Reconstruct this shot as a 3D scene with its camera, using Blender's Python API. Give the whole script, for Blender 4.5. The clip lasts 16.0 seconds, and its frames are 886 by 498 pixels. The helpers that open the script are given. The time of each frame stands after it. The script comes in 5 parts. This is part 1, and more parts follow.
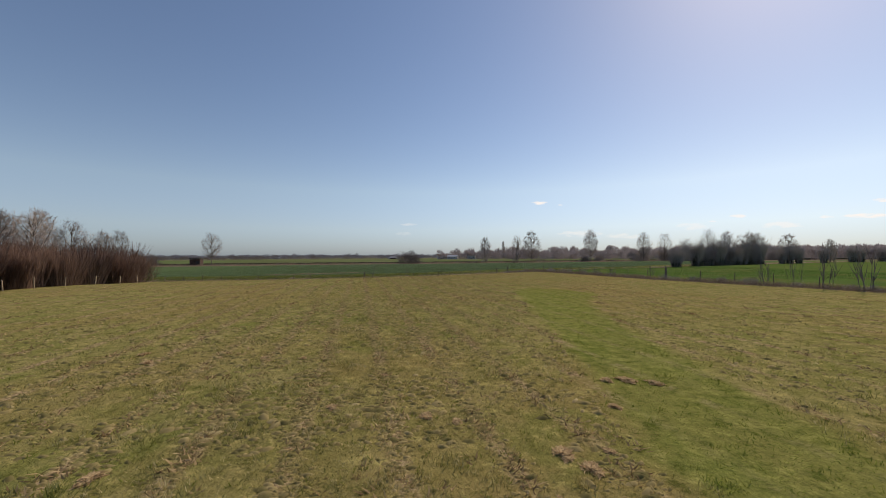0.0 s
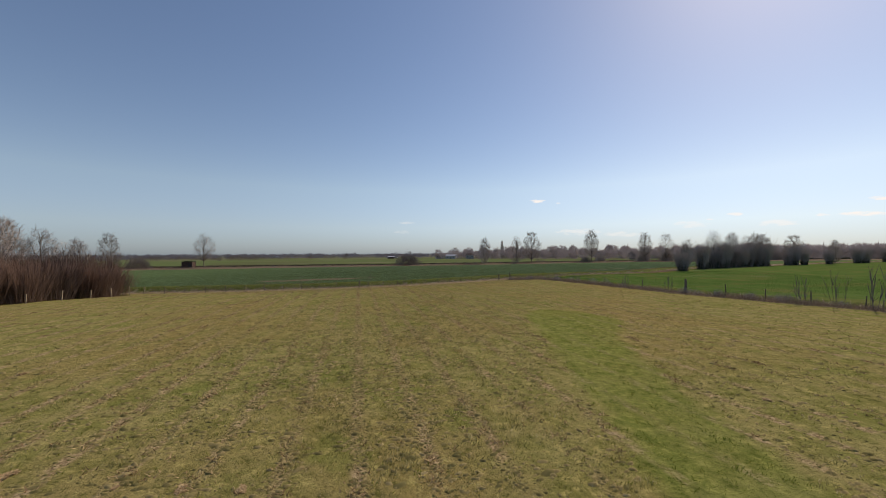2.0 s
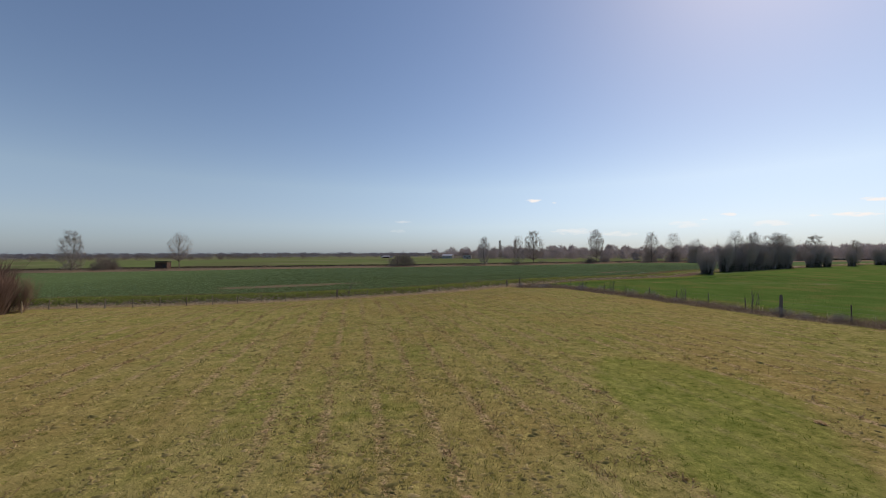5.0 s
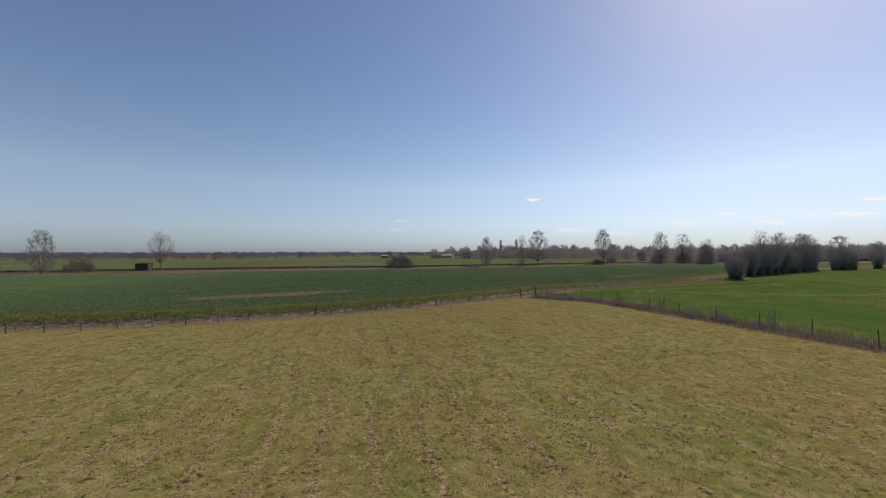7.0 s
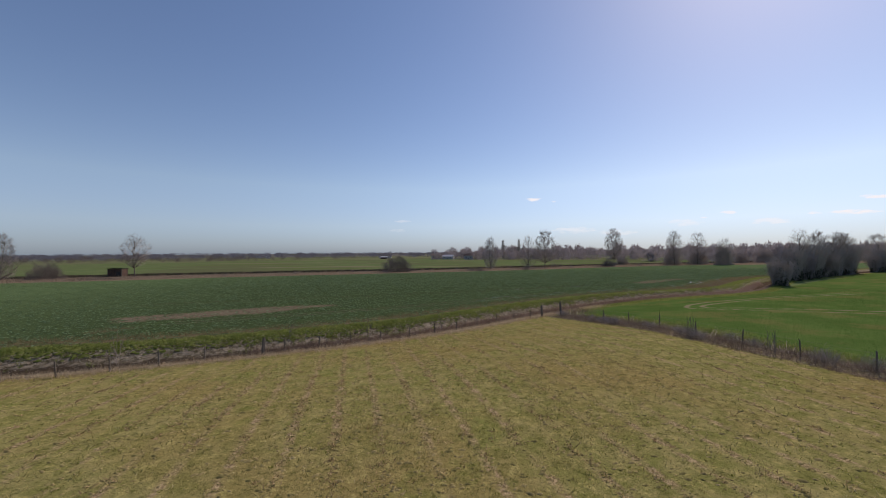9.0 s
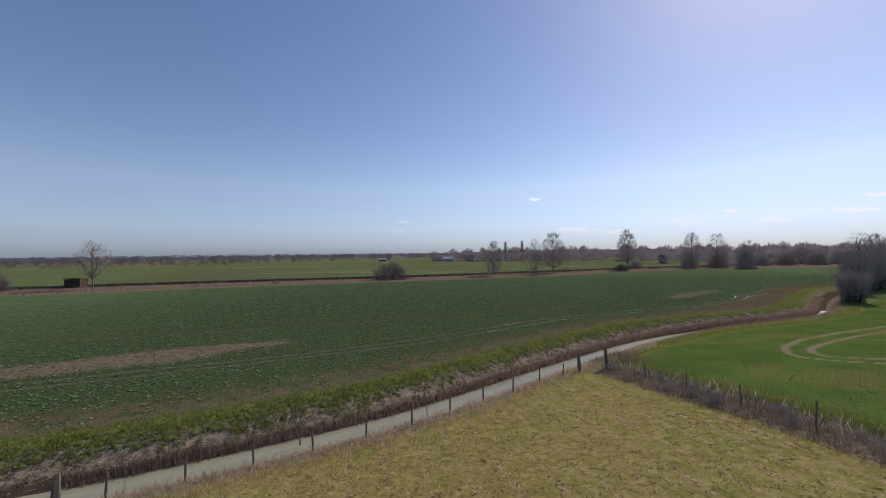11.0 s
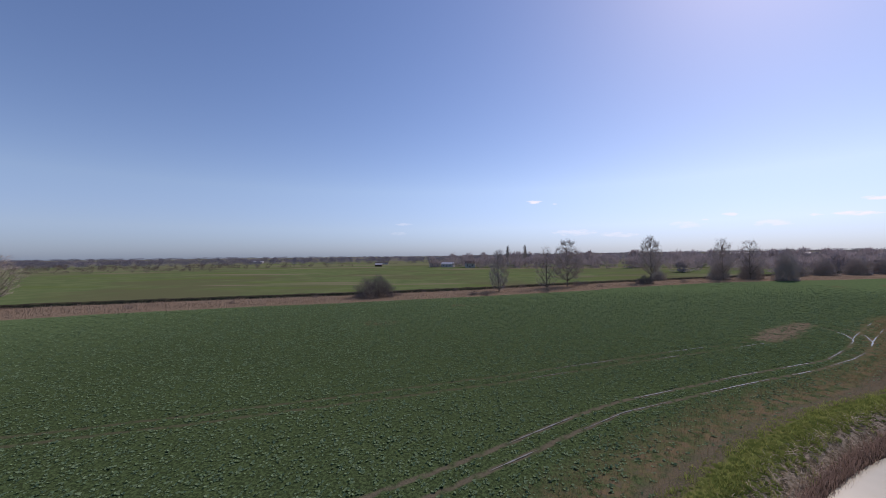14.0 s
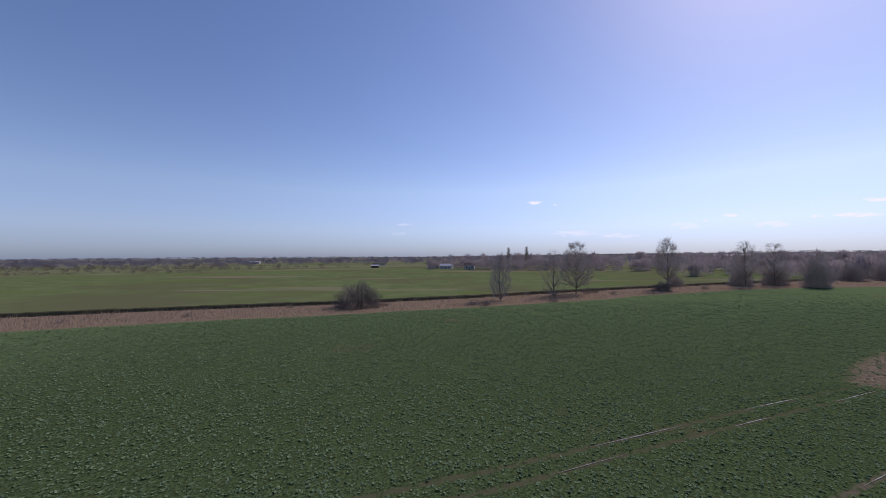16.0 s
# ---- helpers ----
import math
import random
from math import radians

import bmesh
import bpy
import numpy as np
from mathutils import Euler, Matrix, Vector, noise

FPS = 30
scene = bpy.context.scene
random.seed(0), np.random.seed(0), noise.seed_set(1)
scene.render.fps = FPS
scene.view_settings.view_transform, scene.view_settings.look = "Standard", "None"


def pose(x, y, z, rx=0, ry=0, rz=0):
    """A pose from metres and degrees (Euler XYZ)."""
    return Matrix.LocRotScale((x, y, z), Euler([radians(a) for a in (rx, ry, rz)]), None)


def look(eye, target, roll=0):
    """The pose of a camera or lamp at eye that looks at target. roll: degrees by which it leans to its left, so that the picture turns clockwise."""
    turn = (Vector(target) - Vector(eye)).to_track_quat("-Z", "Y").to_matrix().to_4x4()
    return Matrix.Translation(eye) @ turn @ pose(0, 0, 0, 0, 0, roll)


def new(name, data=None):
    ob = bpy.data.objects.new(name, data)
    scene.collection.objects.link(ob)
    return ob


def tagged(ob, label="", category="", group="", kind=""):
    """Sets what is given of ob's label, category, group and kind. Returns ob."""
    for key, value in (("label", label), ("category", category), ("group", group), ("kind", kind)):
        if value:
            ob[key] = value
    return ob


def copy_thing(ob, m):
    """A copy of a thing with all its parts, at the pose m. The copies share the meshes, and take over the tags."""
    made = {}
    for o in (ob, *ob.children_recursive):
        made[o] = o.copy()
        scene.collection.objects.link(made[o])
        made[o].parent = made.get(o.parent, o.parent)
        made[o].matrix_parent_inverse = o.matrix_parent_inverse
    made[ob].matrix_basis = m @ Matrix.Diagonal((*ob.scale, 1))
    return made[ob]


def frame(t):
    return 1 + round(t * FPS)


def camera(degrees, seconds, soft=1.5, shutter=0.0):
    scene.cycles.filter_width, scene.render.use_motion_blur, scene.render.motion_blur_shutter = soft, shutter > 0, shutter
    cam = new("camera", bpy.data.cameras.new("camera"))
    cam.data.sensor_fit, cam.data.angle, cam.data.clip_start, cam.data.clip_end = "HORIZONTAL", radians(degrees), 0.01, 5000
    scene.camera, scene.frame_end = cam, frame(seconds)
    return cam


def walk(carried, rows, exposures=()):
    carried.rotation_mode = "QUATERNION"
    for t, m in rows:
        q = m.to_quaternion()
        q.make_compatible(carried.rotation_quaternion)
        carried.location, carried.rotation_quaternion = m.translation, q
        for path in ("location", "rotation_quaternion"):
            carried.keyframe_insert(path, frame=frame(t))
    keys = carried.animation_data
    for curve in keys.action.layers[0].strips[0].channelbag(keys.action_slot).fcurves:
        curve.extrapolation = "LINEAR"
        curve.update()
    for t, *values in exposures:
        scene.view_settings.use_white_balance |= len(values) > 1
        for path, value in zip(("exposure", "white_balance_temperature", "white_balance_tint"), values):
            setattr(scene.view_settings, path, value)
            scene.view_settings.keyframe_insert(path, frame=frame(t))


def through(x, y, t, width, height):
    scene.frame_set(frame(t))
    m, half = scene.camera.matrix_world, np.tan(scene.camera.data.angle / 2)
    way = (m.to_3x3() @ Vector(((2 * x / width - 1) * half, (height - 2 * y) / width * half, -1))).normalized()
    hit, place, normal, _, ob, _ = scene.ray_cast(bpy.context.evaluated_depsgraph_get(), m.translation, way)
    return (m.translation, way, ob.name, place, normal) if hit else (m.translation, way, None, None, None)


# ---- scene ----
cam = camera(101.3, 16.0, soft=0.7)
PATH = [
    (0, (2.643, 3.864, 4.339), (2.586, 5.863, 4.373), -0.2),
    (0.5, (2.531, 4.381, 4.895), (2.475, 6.38, 4.93), -0.3),
    (1, (2.416, 5.189, 5.402), (2.363, 7.188, 5.434), -0.3),
    (1.5, (2.353, 6.245, 5.715), (2.303, 8.244, 5.745), -0.3),
    (2, (2.269, 7.706, 5.925), (2.222, 9.705, 5.95), -0.3),
    (2.5, (2.215, 9.309, 5.92), (2.172, 11.308, 5.947), -0.3),
    (3, (2.174, 11.246, 5.927), (2.133, 13.245, 5.953), -0.3),
    (3.5, (2.131, 13.254, 5.957), (2.095, 15.253, 5.98), -0.3),
    (4, (2.069, 15.545, 5.976), (2.037, 17.545, 6), -0.2),
    (6.5, (1.051, 27.245, 7.293), (1.03, 29.245, 7.307), -0.2),
    (7, (0.987, 29.926, 7.317), (0.966, 31.926, 7.332), -0.1),
    (7.5, (0.984, 32.78, 7.362), (0.962, 34.779, 7.377), -0.1),
    (8, (0.964, 35.853, 7.514), (0.939, 37.853, 7.528), -0.1),
    (8.5, (0.903, 38.881, 7.839), (0.878, 40.881, 7.857), -0.1),
    (9, (0.946, 42.038, 8.142), (0.921, 44.037, 8.158), -0.4),
    (11.5, (2.105, 60.807, 10.645), (2.073, 62.807, 10.664), -0.7),
    (12, (2.264, 64.679, 11.19), (2.233, 66.678, 11.212), -0.7),
    (12.5, (2.411, 68.39, 11.588), (2.38, 70.389, 11.616), -0.7),
    (13, (2.409, 72.348, 12.09), (2.381, 74.348, 12.119), -0.8),
    (13.5, (2.505, 76.053, 12.551), (2.478, 78.053, 12.581), -0.7),
    (14, (2.901, 79.808, 12.992), (2.87, 81.808, 13.024), -0.6),
    (14.5, (3.395, 83.535, 13.45), (3.361, 85.535, 13.481), -0.5),
    (15, (3.842, 87.428, 13.808), (3.809, 89.427, 13.841), -0.5),
    (15.5, (4.235, 90.839, 13.997), (4.202, 92.838, 14.028), -0.5),
    (16, (4.562, 94.514, 14.064), (4.53, 96.514, 14.098), -0.4),
]
LIGHT = [(0.0, 0.08, 8050, 18), (4.0, 0.06, 7950, 18), (7.0, 0.04, 7650, 20), (9.0, 0.03, 7350, 22), (12.5, 0.06, 6980, 26), (16.0, 0.04, 6650, 31)]
walk(cam, [(t, look(eye, target, roll)) for t, eye, target, roll in PATH], LIGHT)

# ---------------------------------------------------------------- light
SUN_AZ, SUN_EL = 44.0, 41.0          # degrees right of ahead (+y), and above the horizon
world = bpy.data.worlds.new("world")
scene.world = world
world.use_nodes = True
wt = world.node_tree
wt.nodes.clear()
w_out = wt.nodes.new("ShaderNodeOutputWorld")
w_bg = wt.nodes.new("ShaderNodeBackground")
w_sky = wt.nodes.new("ShaderNodeTexSky")
w_sky.sky_type = "NISHITA"
w_sky.sun_disc = False
w_sky.sun_elevation = radians(SUN_EL)
w_sky.sun_rotation = radians(SUN_AZ)
w_sky.altitude = 0
w_sky.air_density, w_sky.dust_density, w_sky.ozone_density = 1.0, 0.30, 2.4
w_bg.inputs["Strength"].default_value = 0.112
w_co = wt.nodes.new("ShaderNodeTexCoord")
w_sep = wt.nodes.new("ShaderNodeSeparateXYZ")
w_sat = wt.nodes.new("ShaderNodeHueSaturation")
w_sat.inputs["Saturation"].default_value, w_sat.inputs["Hue"].default_value = 1.12, 0.502
w_low = wt.nodes.new("ShaderNodeMapRange")        # cool haze of the lower sky
w_low.inputs["From Min"].default_value, w_low.inputs["From Max"].default_value = 0.17, 0.0
w_tint = wt.nodes.new("ShaderNodeMixRGB")
w_tint.blend_type = "MULTIPLY"
w_tint.inputs["Color2"].default_value = (0.43, 0.585, 0.93, 1)
w_base = wt.nodes.new("ShaderNodeMapRange")       # bluer still along the horizon
w_base.inputs["From Min"].default_value, w_base.inputs["From Max"].default_value = 0.07, 0.0
w_cool = wt.nodes.new("ShaderNodeMixRGB")
w_cool.blend_type = "MULTIPLY"
w_cool.inputs["Color2"].default_value = (0.80, 0.87, 1.0, 1)
for a, b in ((w_sep.outputs["Z"], w_base.inputs["Value"]), (w_base.outputs[0], w_cool.inputs["Fac"]), (w_tint.outputs[0], w_cool.inputs["Color1"])):
    wt.links.new(a, b)
for a, b in ((w_co.outputs["Generated"], w_sep.inputs[0]), (w_sky.outputs[0], w_sat.inputs["Color"]), (w_sat.outputs[0], w_tint.inputs["Color1"]),
             (w_sep.outputs["Z"], w_low.inputs["Value"]), (w_low.outputs[0], w_tint.inputs["Fac"])):
    wt.links.new(a, b)


def sky_math(op, a, b):
    node = wt.nodes.new("ShaderNodeMath")
    node.operation = op
    for socket, value in zip(node.inputs, (a, b)):
        if isinstance(value, float):
            socket.default_value = value
        else:
            wt.links.new(value, socket)
    return node.outputs[0]


# small fair-weather clouds low ahead: across, up, half width, half height (as tangents), density
CLOUDS = [(0.238, 0.141, 0.020, 0.0062, 0.9), (0.294, 0.136, 0.007, 0.0031, 0.4), (0.767, 0.103, 0.022, 0.0047, 0.7), (1.000, 0.099, 0.022, 0.0047, 0.7), (1.110, 0.101, 0.070, 0.0070, 0.9),
          (1.168, 0.143, 0.070, 0.0062, 0.9), (0.878, 0.079, 0.054, 0.0101, 0.45), (0.651, 0.076, 0.047, 0.0101, 0.35), (0.348, 0.057, 0.062, 0.0093, 0.4), (-0.122, 0.085, 0.022, 0.0039, 0.25),
          (0.699, 0.089, 0.011, 0.0031, 0.5), (0.464, 0.050, 0.054, 0.0078, 0.35), (-0.141, 0.059, 0.023, 0.0054, 0.2)]
w_across = sky_math("DIVIDE", w_sep.outputs["X"], sky_math("MAXIMUM", w_sep.outputs["Y"], 0.02))
w_up = sky_math("DIVIDE", w_sep.outputs["Z"], sky_math("MAXIMUM", w_sep.outputs["Y"], 0.02))
w_map = wt.nodes.new("ShaderNodeMapping")
w_map.inputs["Scale"].default_value = (55.0, 55.0, 170.0)
wt.links.new(w_co.outputs["Generated"], w_map.inputs["Vector"])
w_noise = wt.nodes.new("ShaderNodeTexNoise")
w_noise.inputs["Scale"].default_value, w_noise.inputs["Detail"].default_value = 1.0, 5.0
wt.links.new(w_map.outputs[0], w_noise.inputs["Vector"])
w_fray = sky_math("MULTIPLY", sky_math("SUBTRACT", w_noise.outputs[0], 0.5), 3.6)
w_sum = None
for across, up, half_w, half_h, dense in CLOUDS:
    da = sky_math("POWER", sky_math("ABSOLUTE", sky_math("DIVIDE", sky_math("SUBTRACT", w_across, across), half_w), 0.0), 2.0)
    du = sky_math("POWER", sky_math("ABSOLUTE", sky_math("DIVIDE", sky_math("SUBTRACT", w_up, up), half_h), 0.0), 2.0)
    body = sky_math("SUBTRACT", sky_math("ADD", w_fray, 1.0), sky_math("ADD", da, du))
    body = sky_math("MULTIPLY", sky_math("MINIMUM", sky_math("MAXIMUM", body, 0.0), 1.0), dense)
    w_sum = body if w_sum is None else sky_math("MAXIMUM", w_sum, body)
w_mix = wt.nodes.new("ShaderNodeMixRGB")
w_mix.inputs["Color2"].default_value = (7.4, 8.0, 8.6, 1)
for a, b in ((w_sum, w_mix.inputs["Fac"]), (w_cool.outputs[0], w_mix.inputs["Color1"]), (w_mix.outputs[0], w_bg.inputs["Color"]), (w_bg.outputs[0], w_out.inputs["Surface"])):
    wt.links.new(a, b)

sun_data = bpy.data.lights.new("sun", "SUN")
sun_data.energy, sun_data.angle, sun_data.color = 3.0, radians(0.55), (1.0, 0.93, 0.83)
sun = new("sun", sun_data)
az, el = radians(SUN_AZ), radians(SUN_EL)
sun_from = Vector((math.sin(az) * math.cos(el), math.cos(az) * math.cos(el), math.sin(el)))
sun.matrix_world = look(sun_from * 100, (0, 0, 0))
scene.view_settings.exposure = 0.0

# ---------------------------------------------------------------- plan
# All lines are in metres, drawn from the west (-x) to the east (+x) unless said otherwise.
DITCH = np.array([(-400, 50), (-194.4, 51.3), (-82.8, 58.5), (-55.6, 62.6), (-42.5, 65.6), (-34.3, 67), (-26.8, 68.7), (-20.1, 71), (-13.9, 73.6), (-4.4, 78.5),
                  (0.2, 81.5), (4, 84.5), (7, 87), (11.4, 90.5), (17.6, 95.2), (24.4, 99.9), (30.6, 103.3), (37.5, 106.3), (44.4, 108.7), (53.4, 111.9), (62, 116.6),
                  (67, 121), (76.7, 130.2), (90.2, 141.1), (117.2, 155.6), (148.1, 172.7), (240, 224), (400, 300)], float)
# left fence, on the meadow's bank of the ditch
FENCE_DITCH = np.array([(-57, 58.8), (-46.4, 60), (-38.2, 61.6), (-32.4, 63.1), (-25.8, 65.2), (-20.1, 67.8), (-14, 71.2), (-5.6, 75.5), (-1, 77.8), (4.8, 81.9), (10.3, 85.7), (12.6, 87.2)], float)
# right fence, from the corner towards the start
FENCE_FIELD = np.array([(15.1, 87.8), (16.6, 85.5), (17.9, 81.5), (20, 76), (22.3, 70.2), (25.4, 63), (29.8, 51.2), (34.5, 43.5), (44.9, 25.3), (57, -2.4), (69.1, -28.5)], float)
REED_NEAR = np.array([(-420, 50), (-260, 96), (-150, 136), (-90, 157), (-80, 162.5), (-64, 168.5), (-45.8, 175), (-30, 178.5), (-10, 185.8), (9, 191.5), (21, 196), (54.6, 209), (64, 215.5),
                      (81, 222), (115, 235.5), (152, 243), (185, 247), (240, 262), (420, 300)], float)
REED_FAR = np.array([(-420, 70), (-260, 118), (-150, 162), (-113, 176.7), (-77.7, 188.2), (-43.9, 197.4), (-29.4, 201), (14.8, 216.2), (28.5, 222.9), (65.5, 238.6), (97.6, 251),
                     (130, 263), (174, 278.5), (275, 310), (420, 345)], float)
TRAM_1 = np.array([(-32.6, 85.6), (-16.1, 92.2), (-9.8, 95), (-4.2, 98), (4.3, 103.3), (10.2, 107.4), (13.9, 110), (18.2, 112.4), (32.6, 118.4), (41.5, 121.7), (47.9, 124.1), (56.7, 129.8), (64, 135.8), (72.8, 142.3), (87.8, 152.2)], float)
TRAM_2 = np.array([(-32.6, 83.7), (-17.2, 90.3), (-10.4, 93.2), (-2.2, 97), (6.3, 102.6), (10.8, 105.8), (17.1, 110), (30.4, 115.6), (42.6, 120.2), (51.3, 124.3), (57, 127.8), (63.3, 132.8), (75.3, 141.6), (89, 150.5)], float)
TRAM_3 = np.array([(-48.1, 100.4), (-19.8, 109.2), (3.4, 117.2), (11.8, 120.3), (26.3, 125.9), (32.7, 128.5), (45.3, 133), (52.7, 136)], float)
TRAM_4 = np.array([(-48.1, 98.8), (-19.8, 107.4), (5, 115.8), (12, 118.5), (20.1, 121.8), (27.9, 124.8), (34.8, 127.4), (48.7, 132.6), (58, 136.4)], float)
CURL_1 = np.array([(56.7, 129.8), (61.5, 133.6), (64, 137), (65.8, 140.7), (66.5, 144.5)], float)
CURL_2 = np.array([(57, 127.8), (62.6, 132.1), (66.5, 136.6), (68.6, 140.8), (69.2, 144.5)], float)
LOOP_1 = np.array([(67.6, 103.4), (53.9, 101.3), (44.7, 97.9), (38.2, 95.1), (33.9, 92.2), (32, 89.9), (31.4, 88.2), (32.8, 86.4), (37, 84.3), (47.7, 81.7), (65.6, 79.8)], float)
LOOP_2 = np.array([(67.8, 101.3), (53.9, 99.1), (44.9, 95.9), (39.1, 93.2), (35.1, 91), (33.7, 89.4), (33.6, 88.1), (35, 87), (38.8, 85.8), (48.4, 83.5), (65.5, 81.8)], float)
GREEN_PATH = [(5.4, -4.4), (6, 12.6), (6.6, 16.3), (6.9, 22.4), (7.6, 28.2), (7.8, 33), (8.2, 37), (9.7, 38.6), (12.3, 37.9), (14.5, 34.6), (13, 30.6), (11.5, 28), (10.5, 22.5), (9.8, 16.1), (9.4, 10.7), (8.7, -4.3)]
PATCH_LEFT = [(-42.3, 87.4), (-30.3, 94.7), (-26.2, 96.7), (-16.7, 99.2), (-15.7, 97.5), (-19.3, 95.3), (-21.8, 92.4), (-24.7, 90.2), (-38.4, 84.5)]
PATCH_RIGHT = [(47.2, 134.8), (54.9, 141.1), (65.8, 147.2), (68.8, 146), (56.5, 136.4), (49.4, 132.6)]
WATER_Z = -0.9


def line_dist(px, py, line):
    """Signed distance to a polyline: positive on its left-hand side."""
    best = np.full(px.shape, 1e9)
    side = np.zeros(px.shape)
    for (ax, ay), (bx, by) in zip(line[:-1], line[1:]):
        dx, dy = bx - ax, by - ay
        k = np.clip(((px - ax) * dx + (py - ay) * dy) / (dx * dx + dy * dy), 0, 1)
        ex, ey = px - ax - k * dx, py - ay - k * dy
        d = np.hypot(ex, ey)
        near = d < best - 1e-9
        best = np.where(near, d, best)
        side = np.where(near, np.where(dx * ey - dy * ex >= 0, 1.0, -1.0), side)
    return best * side


def poly_dist(px, py, poly):
    """Signed distance to a closed outline: positive inside."""
    pts = np.array(list(poly) + [poly[0]], float)
    d = np.abs(line_dist(px, py, pts))
    inside = np.zeros(px.shape, bool)
    for (ax, ay), (bx, by) in zip(pts[:-1], pts[1:]):
        cross = (ay > py) != (by > py)
        inside ^= cross & (px < (bx - ax) * (py - ay) / (by - ay + 1e-12) + ax)
    return np.where(inside, d, -d)


def step(a, b, v):
    k = np.clip((v - a) / (b - a), 0, 1)
    return k * k * (3 - 2 * k)


def lumps(px, py, scale, seed):
    """Smooth value noise in about -1..1, in two octaves."""
    px, py = np.asarray(px, float), np.asarray(py, float)
    out = np.zeros(px.shape)
    for k, (s, w) in enumerate(((scale * 0.5, 0.75), (scale * 0.21, 0.4))):
        tab = np.random.RandomState(seed * 7 + k).uniform(-1, 1, (128, 128))
        ux, uy = px / s + 37.3 * k, py / s + 11.9
        ix, iy = np.floor(ux).astype(int), np.floor(uy).astype(int)
        fx, fy = ux - ix, uy - iy
        fx, fy = fx * fx * (3 - 2 * fx), fy * fy * (3 - 2 * fy)
        c = [[tab[(ix + a) % 128, (iy + d) % 128] for d in (0, 1)] for a in (0, 1)]
        out = out + w * ((c[0][0] * (1 - fx) + c[1][0] * fx) * (1 - fy) + (c[0][1] * (1 - fx) + c[1][1] * fx) * fy)
    return out


def height(px, py, d=None):
    """Height of the ground."""
    px, py = np.asarray(px, float), np.asarray(py, float)
    if d is None:
        d = line_dist(px, py, DITCH)
    field = -d
    near = step(2.2, 20, field) * 1.1 * (1 - step(55, 130, px)) * (1 - step(70, 200, -px)) * (1 - 0.35 * step(30, 50, -px))
    z = np.where(d < 0, 0.05 + near, 0.0)
    # the ditch: crop bank on the left-hand side, field bank on the other
    slim = 0.7 * step(24, 44, px)       # the ditch narrows to the east
    left = np.interp(d + slim, [0, 0.7, 1.15, 2.1, 3.1, 3.9, 4.9, 6.6, 9], [-1.5, -1.3, -0.85, -0.4, 0.15, 0.4, 0.36, 0.08, 0.0])
    right = np.interp(field + slim, [0, 0.7, 1.1, 1.8, 2.6, 3.5], [-1.5, -1.3, -0.85, -0.35, 0.0, 0.08])
    z = np.where((d >= 0) & (d < 9), left, z)
    z = np.where((d < 0) & (field < 3.5), right + near, z)
    # narrow field drain beyond the right fence
    f = -line_dist(px, py, FENCE_FIELD[::-1])
    drain = np.exp(-((f - 1.6) / 0.75) ** 2) * step(3, 8, field)
    z = z - 0.85 * drain
    # cut drain along the far side of the reeds
    r = line_dist(px, py, REED_FAR)
    z = z - 1.0 * np.exp(-((r - 0.3) / 1.1) ** 2) + 0.35 * np.exp(-((r - 3.2) / 1.6) ** 2)
    # wheel ruts
    for line in (TRAM_1, TRAM_2, TRAM_3, TRAM_4, CURL_1, CURL_2):
        z = z - 0.09 * np.exp(-(line_dist(px, py, line) / 0.35) ** 2)
    z = z + 0.05 * lumps(px, py, 9.0, 3) * step(8, 14, np.abs(d)) + 0.025 * lumps(px, py, 2.3, 4) * step(4, 8, np.abs(d))
    # low hills far off
    far = np.hypot(px, py)
    z = z - np.maximum(0, far - 270) * (0.0055 - 0.0035 * step(-200, 500, px)) * (1 - step(1500, 3600, far) * 0.6)
    z = z + step(1500, 3600, far) * (4 + 16 * step(-200, 2500, px) + 5 * lumps(px, py, 1400, 5))
    return z


def cover(px, py):
    """Share of the drilled plants that stand as single plants."""
    return np.clip((160 - px) / 40, 0, 1) * np.clip(1.25 - (py - 105) / 90, 0.10, 1) * np.clip(1.0 - (-px - 35) / 60, 0.12, 1)


